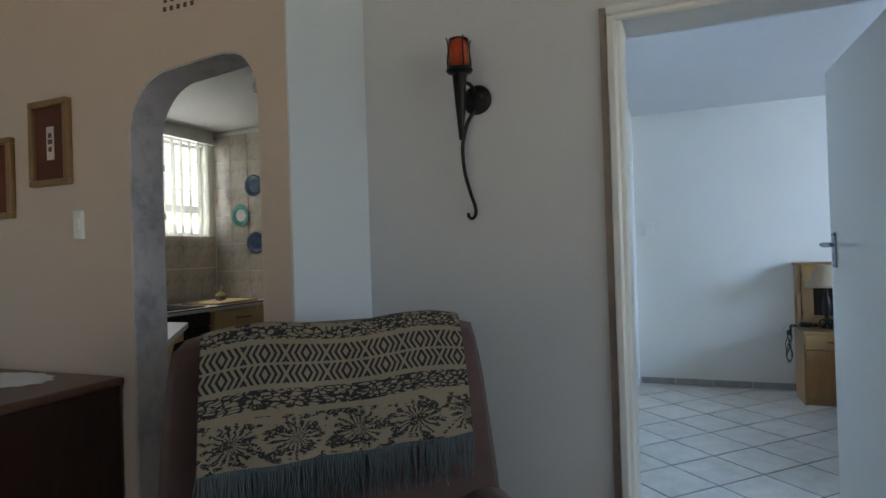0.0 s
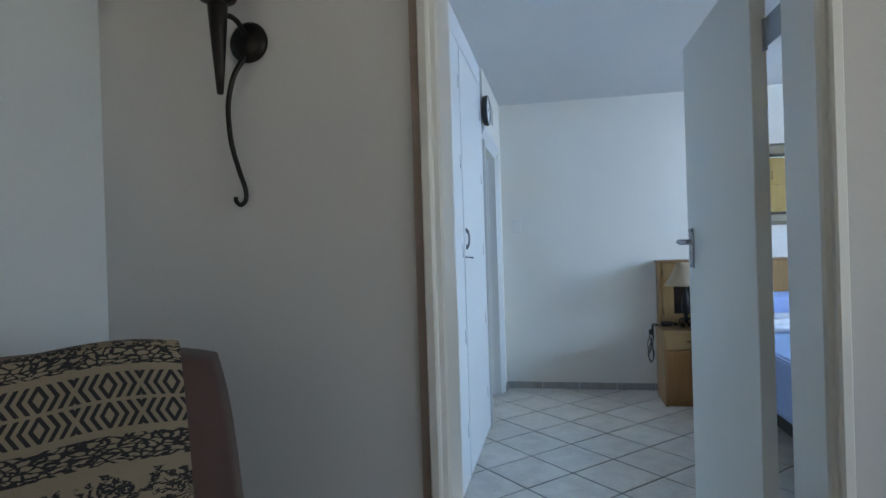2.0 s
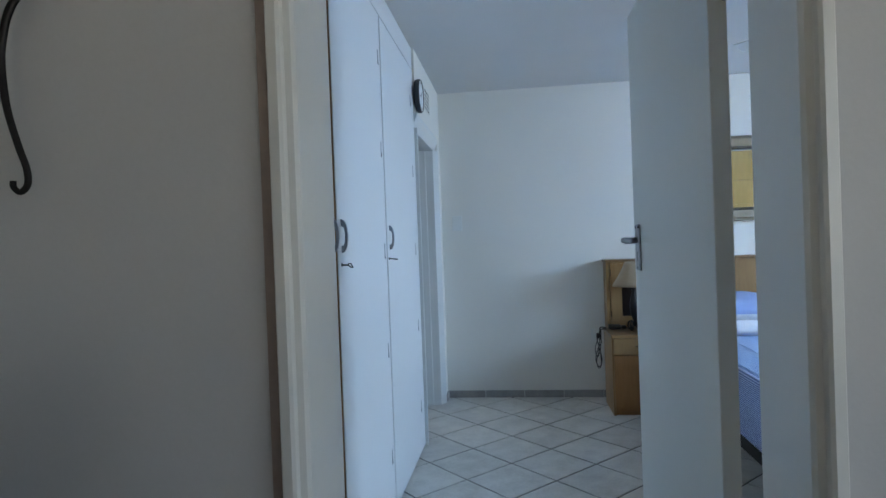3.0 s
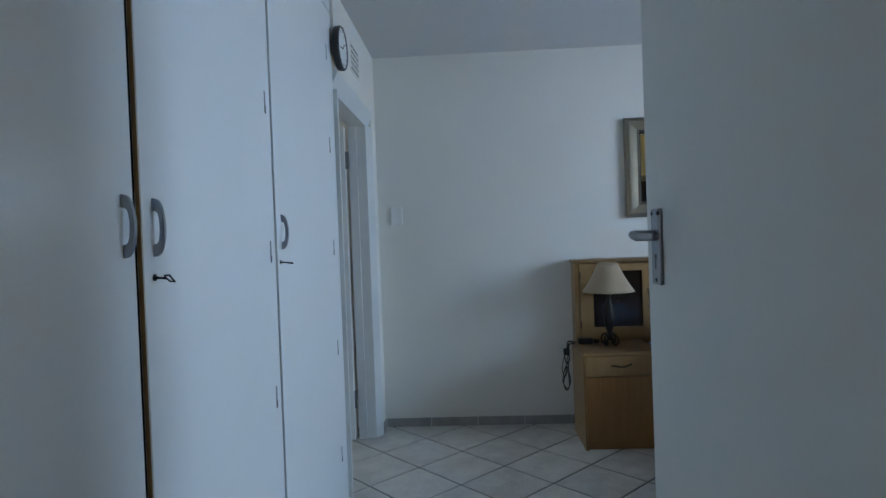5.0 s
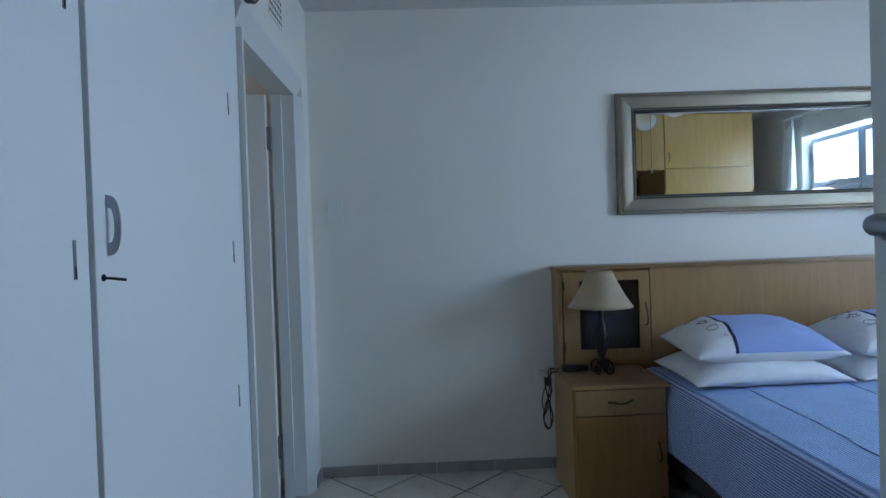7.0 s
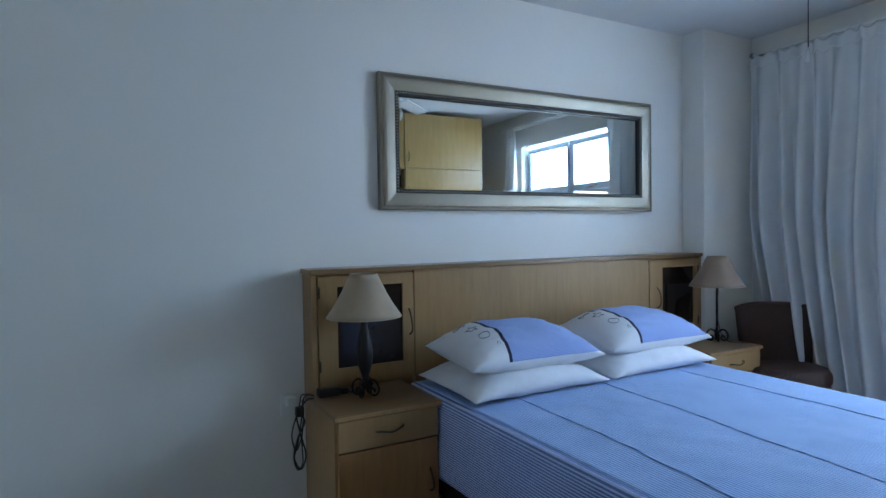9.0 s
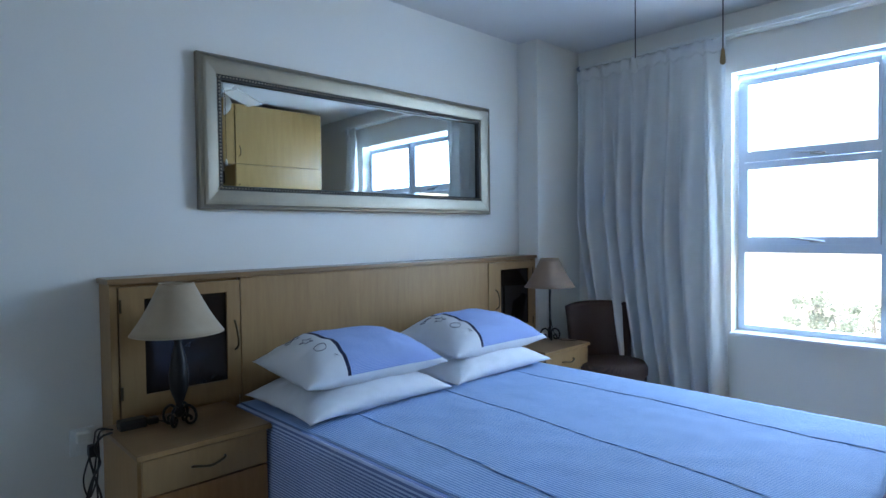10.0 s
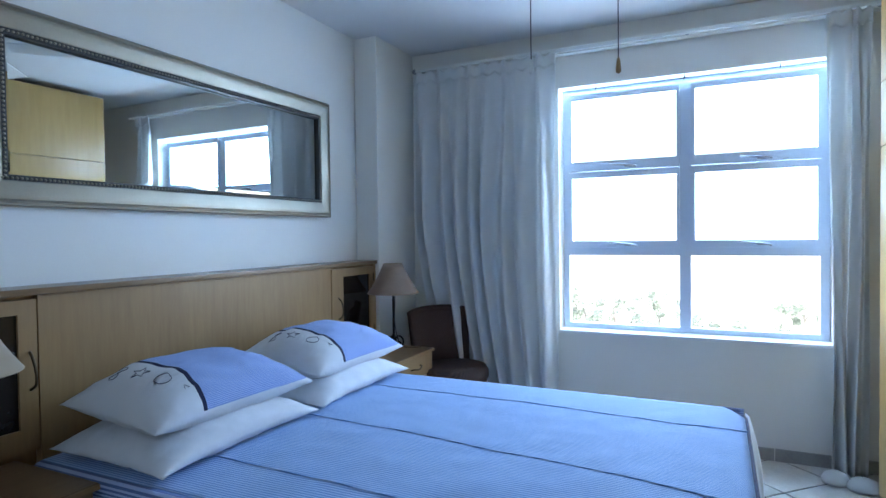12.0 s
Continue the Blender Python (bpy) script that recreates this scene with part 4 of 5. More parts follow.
def table_lamp(x, y, z, label, slim=False):
    l = thing("table_lamp", label, "table lamp", (x, y, z), 0, "table lamps beside the bed")
    shade = sheet(lambda u, v: ((0.056 + 0.099 * v) * math.cos(2 * math.pi * u), (0.056 + 0.099 * v) * math.sin(2 * math.pi * u), 0.508 - 0.176 * v - 0.012 * math.sin(math.pi * v)), 40, 8)
    bmesh.ops.remove_doubles(shade, verts=shade.verts[:], dist=1e-5)
    sh = part("shade", shade, SHADE_BROWN if slim else SHADE, l, "conical brown shade" if slim else "conical cream parchment shade", smooth=True, thick=0.002)
    part("ring", tube([(0.057 * math.cos(a), 0.057 * math.sin(a), 0.508) for a in np.linspace(0, 2 * math.pi, 33)], 0.002, 6), SHADE, sh)
    part("ring", tube([(0.155 * math.cos(a), 0.155 * math.sin(a), 0.332) for a in np.linspace(0, 2 * math.pi, 41)], 0.002, 6), SHADE, sh)
    if slim:
        part("stem", lathe([(0.016, 0.03), (0.010, 0.06), (0.007, 0.08), (0.007, 0.40)], 16), IRON, l, smooth=True)
        part("cord", tube(spline([(-0.01, -0.02, 0.36), (-0.035, -0.03, 0.26), (-0.038, -0.03, 0.16), (-0.02, -0.04, 0.06), (0.02, -0.06, 0.005), (0.07, -0.15, 0.003)], 6), 0.0025, 6), BLACK_PLASTIC, l, smooth=True)
    else:
        part("stem", lathe([(0.012, 0.03), (0.020, 0.05), (0.012, 0.075), (0.030, 0.13), (0.034, 0.18), (0.026, 0.24), (0.012, 0.29), (0.016, 0.31), (0.009, 0.33), (0.009, 0.40)], 20), IRON, l, smooth=True)
    part("bulb_holder", lathe([(0.014, 0.38), (0.016, 0.40), (0.016, 0.44), (0.026, 0.46), (0.028, 0.48), (0.012, 0.50)], 18), PLASTIC, l, smooth=True)
    for k in range(4):
        a = radians(45 + 90 * k)
        curl = [(0.010, 0.060), (0.030, 0.075), (0.052, 0.062), (0.060, 0.035), (0.050, 0.014), (0.032, 0.010), (0.022, 0.024), (0.030, 0.038), (0.042, 0.032), (0.040, 0.022)]
        pts = spline([(r * math.cos(a), r * math.sin(a), h - 0.005) for r, h in curl], 4)
        part("foot", tube(pts, 0.005, 8), IRON, l, "curled wrought iron foot", smooth=True)
    return l


table_lamp(1.575, 8.480, 0.578, "wrought iron table lamp with a cream conical shade")
table_lamp(3.820, 8.480, 0.578, "slim iron table lamp with a brown shade", True)


def cables():
    c = thing("plug_adapter", "black plug adapter on the nightstand", "adapter", (1.44, 8.56, 0.578))
    part("body", boxed(-0.045, 0.045, -0.025, 0.025, 0, 0.035, bevel=0.008), BLACK_PLASTIC, c)
    part("plug", boxed(0.05, 0.085, -0.018, 0.018, 0.002, 0.026, bevel=0.006), BLACK_PLASTIC, c)
    part("lead", tube(spline([(0.08, 0, 0.012), (0.10, -0.02, 0.006), (0.12, -0.03, 0.006), (0.13, -0.04, 0.006)], 5), 0.003, 8), BLACK_PLASTIC, c)
    w = thing("power_cable", "dark looped power leads hanging beside the nightstand", "cable", (1.352, 8.60, 0.30))
    part("lead", tube(spline([(0.03, -0.03, 0.285), (-0.012, -0.04, 0.29), (-0.022, -0.03, 0.21), (-0.03, 0, 0.10), (-0.045, 0.02, 0.02), (-0.03, 0.02, -0.03), (-0.012, 0.01, 0.0), (-0.016, 0.0, 0.10), (-0.010, -0.01, 0.20), (-0.006, 0.02, 0.26)], 7), 0.0032, 8), BLACK_PLASTIC, w, smooth=True)
    part("lead", tube(spline([(0.02, 0.0, 0.284), (-0.014, 0.0, 0.285), (-0.02, 0.02, 0.23), (-0.05, 0.03, 0.12), (-0.04, 0.0, 0.06), (-0.014, 0.0, 0.12)], 7), 0.003, 8), BLACK_PLASTIC, w, smooth=True)
    part("lead", tube(spline([(0.02, -0.06, 0.284), (-0.016, -0.07, 0.28), (-0.03, -0.05, 0.24), (-0.012, -0.03, 0.18), (-0.04, -0.04, 0.13), (-0.055, -0.02, 0.04), (-0.03, -0.03, -0.01), (-0.012, -0.04, 0.05), (-0.03, -0.03, 0.14), (-0.04, -0.01, 0.22), (-0.012, -0.02, 0.25)], 7), 0.0038, 8), BLACK_PLASTIC, w, smooth=True)
    part("plug", boxed(-0.045, -0.012, -0.035, 0.0, 0.205, 0.245, bevel=0.007), BLACK_PLASTIC, w)
    s = thing("wall_socket", "white wall socket with plugs beside the headboard", "socket", (1.335, FAR, 0.50))
    part("plate", boxed(-0.04, 0.04, -0.010, 0, -0.05, 0.05, bevel=0.003), PLASTIC, s)
    part("plug", boxed(-0.022, 0.022, -0.045, -0.009, 0.0, 0.04, bevel=0.008), PLASTIC, s)


cables()

# ---- the bed ----
BX0, BX1, BY0, BY1, BZ = 1.822, 3.315, 6.565, 8.60, 0.570


def fold(t, drop, r):
    """Goes along the top to an edge and down: offset past the edge and fall, for t metres past the start of the bend."""
    if t <= 0:
        return 0.0, 0.0
    q = r * math.pi / 2
    if t < q:
        return r * math.sin(t / r), r * (1 - math.cos(t / r))
    return r + 0.012 * math.sin((t - q) * 9), r + (t - q)


def bed():
    b = thing("bed", "double bed made up with a blue striped bedspread", "bed", (0, 0, 0))
    part("base", boxed(BX0 + 0.07, BX1 - 0.07, BY0 + 0.10, BY1 + 0.02, 0.10, 0.30, bevel=0.02), DARK_GAP, b)
    for x in (BX0 + 0.15, BX1 - 0.15):
        for y in (BY0 + 0.2, BY1 - 0.12):
            part("leg", lathe([(0.028, 0.0), (0.03, 0.02), (0.024, 0.10)], 14, (x, y, 0)), MAHOGANY, b)
    part("mattress", boxed(BX0 + 0.03, BX1 - 0.03, BY0 + 0.05, BY1 + 0.03, 0.30, BZ - 0.03, bevel=0.03), SHEET_WHITE, b)

    def crown(x, y):
        u = (x - BX0) / (BX1 - BX0)
        return 0.016 * math.sin(math.pi * min(max(u, 0), 1)) + 0.009 * noise.noise((x * 3, y * 2.3, 0.4)) + 0.005 * (0.4 - abs(noise.noise((x * 5 + y * 3, y * 2.2 - x, 2.7)))) + 0.0025 * noise.noise((x * 11, y * 7, 1.7))

    W, r = BX1 - BX0, 0.038
    hang = 0.315

    def top(u, v):
        x = BX0 + r + u * (W - 2 * r)
        y = BY0 + 0.05 + v * (BY1 - BY0 - 0.05)
        edge = max(0.0, 1 - v / 0.035)
        return (x, y, BZ + crown(x, y) * min(1, u * 8, (1 - u) * 8, v * 12 + 0.1) - 0.018 * edge ** 2 - 0.02 * edge * max(0.0, abs(2 * u - 1) - 0.9) * 10)

    part("bedspread_top", sheet(top, 60, 80), BLUE_STRIPE, b, "blue finely striped quilt top", smooth=True, thick=0.004)

    def side(s):
        def fn(u, v):
            off, fall = fold(v * (hang + r * 0.57), hang, r)
            y = BY0 + 0.05 + u * (BY1 - BY0 - 0.05)
            x = (BX1 - r + off) if s > 0 else (BX0 + r - off)
            wave = 0.010 * math.sin(y * 7.0 + s) * v * v + 0.006 * noise.noise((y * 4, v, s)) * v
            return (x + s * wave, y, BZ - fall - 0.02 * v * noise.noise((y * 1.2, 3.1, s)))
        return fn

    for s in (-1, 1):
        part("bedspread_side", sheet(side(s), 70, 22), SIDE_STRIPE, b, "hanging side of fine navy and white stripes", smooth=True, thick=0.004)
    # the foot end: piping along the edge, then a white border
    edge = [(BX0 + r * 0.3 + k / 40 * (W - 0.6 * r), BY0 + 0.045, BZ - 0.018 - 0.016 * (abs(k - 20) / 20) ** 8) for k in range(41)]
    part("piping", tube(edge, 0.006, 8), NAVY, b, "navy piping along the foot", smooth=True)

    def foot(u, v):
        off, fall = fold(v * 0.36, 0.36, 0.010)
        x = BX0 + 0.01 + u * (W - 0.02)
        flare = 0.010 * v * math.sin(x * 8.0) + 0.012 * v + 0.035 * v * max(0.0, u - 0.88) / 0.12
        return (x + (u - 0.5) * 0.08 * v, BY0 + 0.045 - off - flare, BZ - 0.022 - fall)

    part("foot_border", sheet(foot, 50, 18), SHEET_WHITE, b, "white cotton border at the foot", smooth=True, thick=0.004)
    # stitched seams along the length
    for x, x1, lo in ((1.975, 2.090, 0.10), (2.350, 2.525, 0.05), (2.945, 3.015, 0.05)):
        pts = [(x + (x1 - x) * (1 - (1 - k / 40) ** 1.6) + 0.006 * noise.noise((k * 0.3, x, 0)), BY0 + lo + k / 40 * 1.60, 0) for k in range(41)]
        pts = [(px, py, BZ + crown(px, py) + 0.0022) for px, py, _ in pts]
        part("seam", tube(pts, 0.0034, 6), BLUE_STRIPE, b, smooth=True)


bed()


def pillow_surface(w, d, h, seed, sag=0.0):
    """Height of a stuffed pillow above its middle plane."""
    def z(u, v):
        a, b = abs(2 * u - 1), abs(2 * v - 1)
        puff = max(0.0, (1 - a ** 2.5)) ** 0.60 * max(0.0, (1 - b ** 2.2)) ** 0.55
        pleat = 0.006 * math.sin(u * 46 + 5 * noise.noise((u * 6, seed, 0))) * max(0.0, b - 0.55) * (1 - b)
        crease = 0.026 * (0.35 - abs(noise.noise((u * 4 + v * 2 + seed, v * 7, seed)))) * min(1, 4 * abs(b) * a + 0.3)
        return h / 2 * puff + (0.008 * noise.noise((u * 5 + seed, v * 4, seed)) + crease) * puff + 3 * pleat

    def xy(u, v):
        a, b = 2 * u - 1, 2 * v - 1
        pinch = 1 - 0.080 * (1 - abs(b) ** 2) * abs(a) ** 3 + 0.012 * noise.noise((b * 4, a, seed)) * abs(a) ** 6
        pinch_b = 1 - 0.075 * (1 - abs(a) ** 2) * abs(b) ** 3 + 0.016 * noise.noise((a * 5, b, seed + 2)) * abs(b) ** 6
        return w / 2 * a * pinch, d / 2 * b * pinch_b
    return z, xy


def cover(band):
    """Pillowcase: white end, navy band, blue stripes."""
    n = Nodes("printed_pillowcase", 0.9)
    v = n.coords()
    x, y, z = n.xyz(v)
    curve = n.math("ADD", x, n.math("MULTIPLY", n.math("MULTIPLY", y, y), 0.25))
    stripe = n.math("GREATER_THAN", n.math("FRACT", n.math("DIVIDE", n.math("MULTIPLY_ADD", z, 0.9, y), 0.0064)), 0.5)
    blue = n.mix(stripe, (0.25, 0.36, 0.72), (0.45, 0.56, 0.86))
    upper = n.math("GREATER_THAN", n.math("SUBTRACT", z, n.math("MULTIPLY", y, 0.07)), -0.004)
    front = n.math("MULTIPLY", n.math("GREATER_THAN", curve, band), upper)
    c = n.mix(front, (0.80, 0.81, 0.84), blue)
    strip = n.math("MULTIPLY", n.math("COMPARE", curve, band, 0.0075), upper)
    c = n.mix(strip, c, (0.010, 0.014, 0.06))
    n.colour(c)
    n.bump(n.math("ADD", n.noise(v, 500, 2), n.math("MULTIPLY", n.noise(v, 11, 5), 4)), 0.5, 0.010)
    return n.m


CASE = cover(-0.140)


def pillow(place, turn, lean, w, d, h, material, label, seed, printed=False):
    p = thing("pillow", label, "pillow", place, turn, "pillows on the bed")
    z, xy = pillow_surface(w, d, h, seed)

    def at(u, v, side=1, lift=0.0):
        x, y = xy(u, v)
        k = z(u, v)
        droop = -0.022 * abs(2 * u - 1) ** 3
        zz = side * k + (lift if side > 0 else 0) + droop
        if side < 0:
            zz = -0.85 * k + droop
        return Vector((x, y, zz + y * lean))

    bm = sheet(lambda u, v: at(u, v, 1), 90, 56)
    low = sheet(lambda u, v: at(u, v, -1), 90, 56)
    bmesh.ops.reverse_faces(low, faces=low.faces[:])
    merge(bm, low)
    bmesh.ops.remove_doubles(bm, verts=bm.verts[:], dist=0.0004)
    part("pillowcase", bm, material, p, smooth=True)
    if printed:
        def on(cx, cy):
            return at(cx / w + 0.5, cy / d + 0.5, 1, 0.0022)
        ring = [on(-0.205 + 0.024 * math.cos(a), -0.085 + 0.028 * math.sin(a)) for a in np.linspace(0, 2 * math.pi, 25)]
        part("embroidered_ring", tube(ring, 0.0012, 5), NAVY, p)
        star = []
        for k in range(11):
            a = radians(90 + 36 * k)
            r = 0.030 if k % 2 == 0 else 0.013
            star.append(on(-0.205 + r * math.cos(a), 0.020 + r * math.sin(a)))
        part("embroidered_star", tube(star, 0.0012, 5), NAVY, p)
        shell = [on(-0.225 + 0.030 * math.cos(a), 0.100 + 0.016 * math.sin(2 * a)) for a in np.linspace(0, 2 * math.pi, 25)]
        part("embroidered_shell", tube(shell, 0.0011, 5), NAVY, p)
        v_mark = [on(-0.185, -0.165), on(-0.175, -0.147), on(-0.170, -0.167)]
        part("embroidered_mark", tube(v_mark, 0.0011, 5), NAVY, p)


pillow((2.195, 8.300, 0.632), 0, 0.02, 0.69, 0.50, 0.150, SHEET_WHITE, "plain white pillow lying under a striped one", 1.3)
pillow((2.910, 8.310, 0.632), 1, 0.02, 0.70, 0.50, 0.150, SHEET_WHITE, "plain white pillow under the far striped pillow", 4.1)
pillow((2.212, 8.315, 0.748), -2, 0.07, 0.67, 0.45, 0.215, CASE, "white and blue striped pillow with a navy band", 7.7, True)
pillow((2.945, 8.330, 0.746), 0, 0.07, 0.67, 0.45, 0.218, CASE, "blue striped pillow with navy band, farther along", 9.2, True)


def wicker_chair():
    c = thing("wicker_chair", "dark brown woven wicker chair by the curtain", "chair", (4.040, 8.190, 0), -36)
    seat = lathe([(0.02, 0.36), (0.205, 0.36), (0.222, 0.385), (0.222, 0.425), (0.205, 0.452), (0.10, 0.462), (0.02, 0.462)], 32)
    part("seat", seat, WICKER, c, smooth=True)
    part("apron", lathe([(0.200, 0.355), (0.215, 0.355), (0.205, 0.285), (0.190, 0.285)], 32), WICKER, c)

    def back(u, v):
        a = 2 * u - 1
        return (a * (0.195 + 0.02 * v), 0.175 - 0.055 * a * a + 0.05 * v, 0.40 + v * 0.385 - 0.022 * abs(a) ** 3 * v)
    part("backrest", sheet(back, 24, 14), WICKER, c, smooth=True, thick=0.028)
    rim = [back(k / 24, 1.0) for k in range(25)]
    part("rim", tube(rim, 0.018, 8), WICKER, c, smooth=True)
    for x, y in ((-0.14, -0.13), (0.14, -0.13), (-0.14, 0.13), (0.14, 0.13)):
        part("leg", tube([(x * 1.12, y * 1.12, 0), (x, y, 0.36)], (0.016, 0.022), 10), MAHOGANY, c)


wicker_chair()


def curtain(name, label, y0, y1, folds, seed, x=4.285, top=2.325, foot=0.012, spread=0.0, sweep=0.0):
    c = thing(name, label, "curtain", (x, 0, 0))

    def fn(u, v):
        pull_in = sweep * max(0.0, (v - 0.42) / 0.58) ** 1.3
        y = y0 + u * (y1 - pull_in - y0)
        y = y + spread * (v ** 1.5) * (u - 0.5)
        depth = 0.014 + 0.030 * min(1, v * 3)
        wander = 0.6 * noise.noise((u * 3 + seed, v * 1.4, seed))
        ph = 2 * math.pi * folds * (u + 0.035 * noise.noise((u * 2.4, v * 1.2, seed + 3)) * (1 + 2 * v)) + wander
        xx = depth * (math.sin(ph) + 0.22 * math.sin(1.7 * ph + 1.1 + 1.2 * v)) - 0.012 * math.sin(v * 3.0)
        if v < 0.035:
            xx *= 0.75
        crease = 0.004 * noise.noise((u * 22, v * 30, seed)) * min(1, v * 3)
        return (xx + crease, y + 0.010 * math.sin(ph * 0.5 + 5 * v), top - v * (top - foot) + 0.008 * math.sin(ph * 1.0) * (v < 0.02))
    part("cloth", sheet(fn, 150, 60), CURTAIN, c, smooth=True, thick=0.003)
    head = sheet(lambda u, v: (fn(u, 0.0)[0] * 1.1 - 0.012, fn(u, 0)[1], top + 0.02 - v * 0.075 + 0.010 * math.sin(2 * math.pi * folds * 1.5 * u)), 150, 4)
    part("heading", head, CURTAIN, c, "gathered pleated heading", smooth=True, thick=0.003)
    return c


curtain("curtain", "pale grey-green linen curtain hanging in deep folds", 7.595, 8.560, 8.5, 2.2, spread=-0.03, sweep=0.24)
right = curtain("curtain", "pale linen curtain gathered at the window's end", 6.015, 6.205, 2.6, 6.4, spread=-0.05)
for k, (y, w) in enumerate(((6.18, 0.06), (6.07, 0.07))):
    part("puddle", lathe([(0.01, 0.0), (w, 0.004), (w * 1.05, 0.02), (w * 0.8, 0.045), (0.02, 0.06)], 18, (-0.09 - 0.05 * k, y, 0)), CURTAIN, right, smooth=True)


def curtain_rail():
    r = thing("curtain_rail", "white curtain rail along the window wall", "curtain rail", (0, 0, 0))
    part("rail", boxed(4.285, 4.305, 5.90, 8.56, 2.352, 2.372, bevel=0.003), PLASTIC, r)
    part("pelmet", boxed(4.340, EAST - 0.001, 5.90, 8.60, 2.355, 2.392, bevel=0.004), WALL_COOL, r)
    for y in (5.98, 6.86, 7.7, 8.52):
        part("bracket", boxed(4.300, 4.342, y - 0.01, y + 0.01, 2.358, 2.366), STEEL, r)
    part("end_cap", lathe([(0.016, 8.556), (0.018, 8.566), (0.012, 8.578)], 14, (4.295, 0, 2.362), "y"), STEEL, r)


curtain_rail()


def ceiling_fan():
    f = thing("ceiling_fan", "white ceiling fan with a globe light and pull cords", "ceiling fan", (2.530, 7.095, CEIL))
    part("canopy", lathe([(0.065, 0), (0.065, -0.02), (0.03, -0.05), (0.014, -0.055), (0.014, -0.10)], 28), PLASTIC, f, smooth=True)
    part("motor", lathe([(0.03, -0.09), (0.10, -0.10), (0.115, -0.13), (0.115, -0.165), (0.09, -0.19), (0.05, -0.20), (0.045, -0.235)], 32), PLASTIC, f, smooth=True)
    part("globe", lathe([(0.045, -0.235), (0.075, -0.26), (0.088, -0.30), (0.080, -0.345), (0.05, -0.38), (0.012, -0.392)], 28), GLOBE, f, "white opal glass globe", smooth=True)
    for k in range(4):
        bm = boxed(0.19, 0.70, -0.06, 0.06, -0.172, -0.166, bevel=0.002)
        box(bm, 0.09, 0.22, -0.018, 0.018, -0.166, -0.158)
        bmesh.ops.rotate(bm, verts=bm.verts[:], cent=(0, 0, -0.165), matrix=Matrix.Rotation(radians(10), 3, "X"))
        bmesh.ops.rotate(bm, verts=bm.verts[:], cent=(0, 0, 0), matrix=Matrix.Rotation(radians(45 + 90 * k), 3, "Z"))
        part("blade", bm, PLASTIC, f)
    for dx, dy, end in ((-0.004, 0.128, 1.744), (0.007, -0.130, 1.717)):
        z = end - CEIL
        cord = part("pull_cord", tube([(dx * 0.6, dy * 0.6, -0.19), (dx * 0.92, dy * 0.92, -0.24), (dx, dy, -0.30), (dx, dy, z + 0.045)], 0.0016, 6), IRON, f)
        part("toggle", lathe([(0.002, z + 0.046), (0.005, z + 0.040), (0.008, z + 0.012), (0.0075, z + 0.004), (0.003, z)], 14, (dx, dy, 0)), OAK if dx > 0 else PLASTIC, cord, smooth=True)


ceiling_fan()


def wardrobe():
    w = thing("wardrobe", "tall pine veneer wardrobe with an open dressing niche", "wardrobe", (0, 0, 0))
    y0, y1, top = SOUTH + 0.014, 6.050, 2.46
    part("carcass", boxed(3.08, 3.975, y0, y1 - 0.02, 0, top, bevel=0.002), PINE, w)
    for z0, z1 in ((0.06, 1.62), (1.625, 1.905), (1.91, 2.45)):
        d = part("door", boxed(3.084, 3.971, y1 - 0.019, y1, z0, z1, bevel=0.003), PINE, w)
        if z0 > 1.9 or z0 < 1:
            part("handle", tube(spline([(3.12, y1, 1.98 if z0 > 1 else 1.1), (3.12, y1 + 0.025, 2.0 if z0 > 1 else 1.13), (3.12, y1 + 0.025, 2.05 if z0 > 1 else 1.2), (3.12, y1, 2.07 if z0 > 1 else 1.23)], 4), 0.004, 8), BRONZE, d)
    part("upper_cabinet", boxed(1.92, 3.078, y0, y1 - 0.02, 1.90, top, bevel=0.002), PINE, w)
    for x0, x1 in ((1.924, 2.496), (2.500, 3.074)):
        part("door", boxed(x0, x1, y1 - 0.019, y1, 1.905, 2.45, bevel=0.003), PINE, w)
    part("side_panel", boxed(1.92, 1.942, y0, y1 - 0.02, 0, 1.898), PINE, w)
    part("niche_back", boxed(1.942, 3.078, y0, y0 + 0.012, 0.76, 1.898), MAHOGANY, w)
    part("dressing_top", boxed(1.942, 3.078, y0, y1 - 0.08, 0.72, 0.75, bevel=0.003), PINE, w)


wardrobe()

# ---- living room things ----


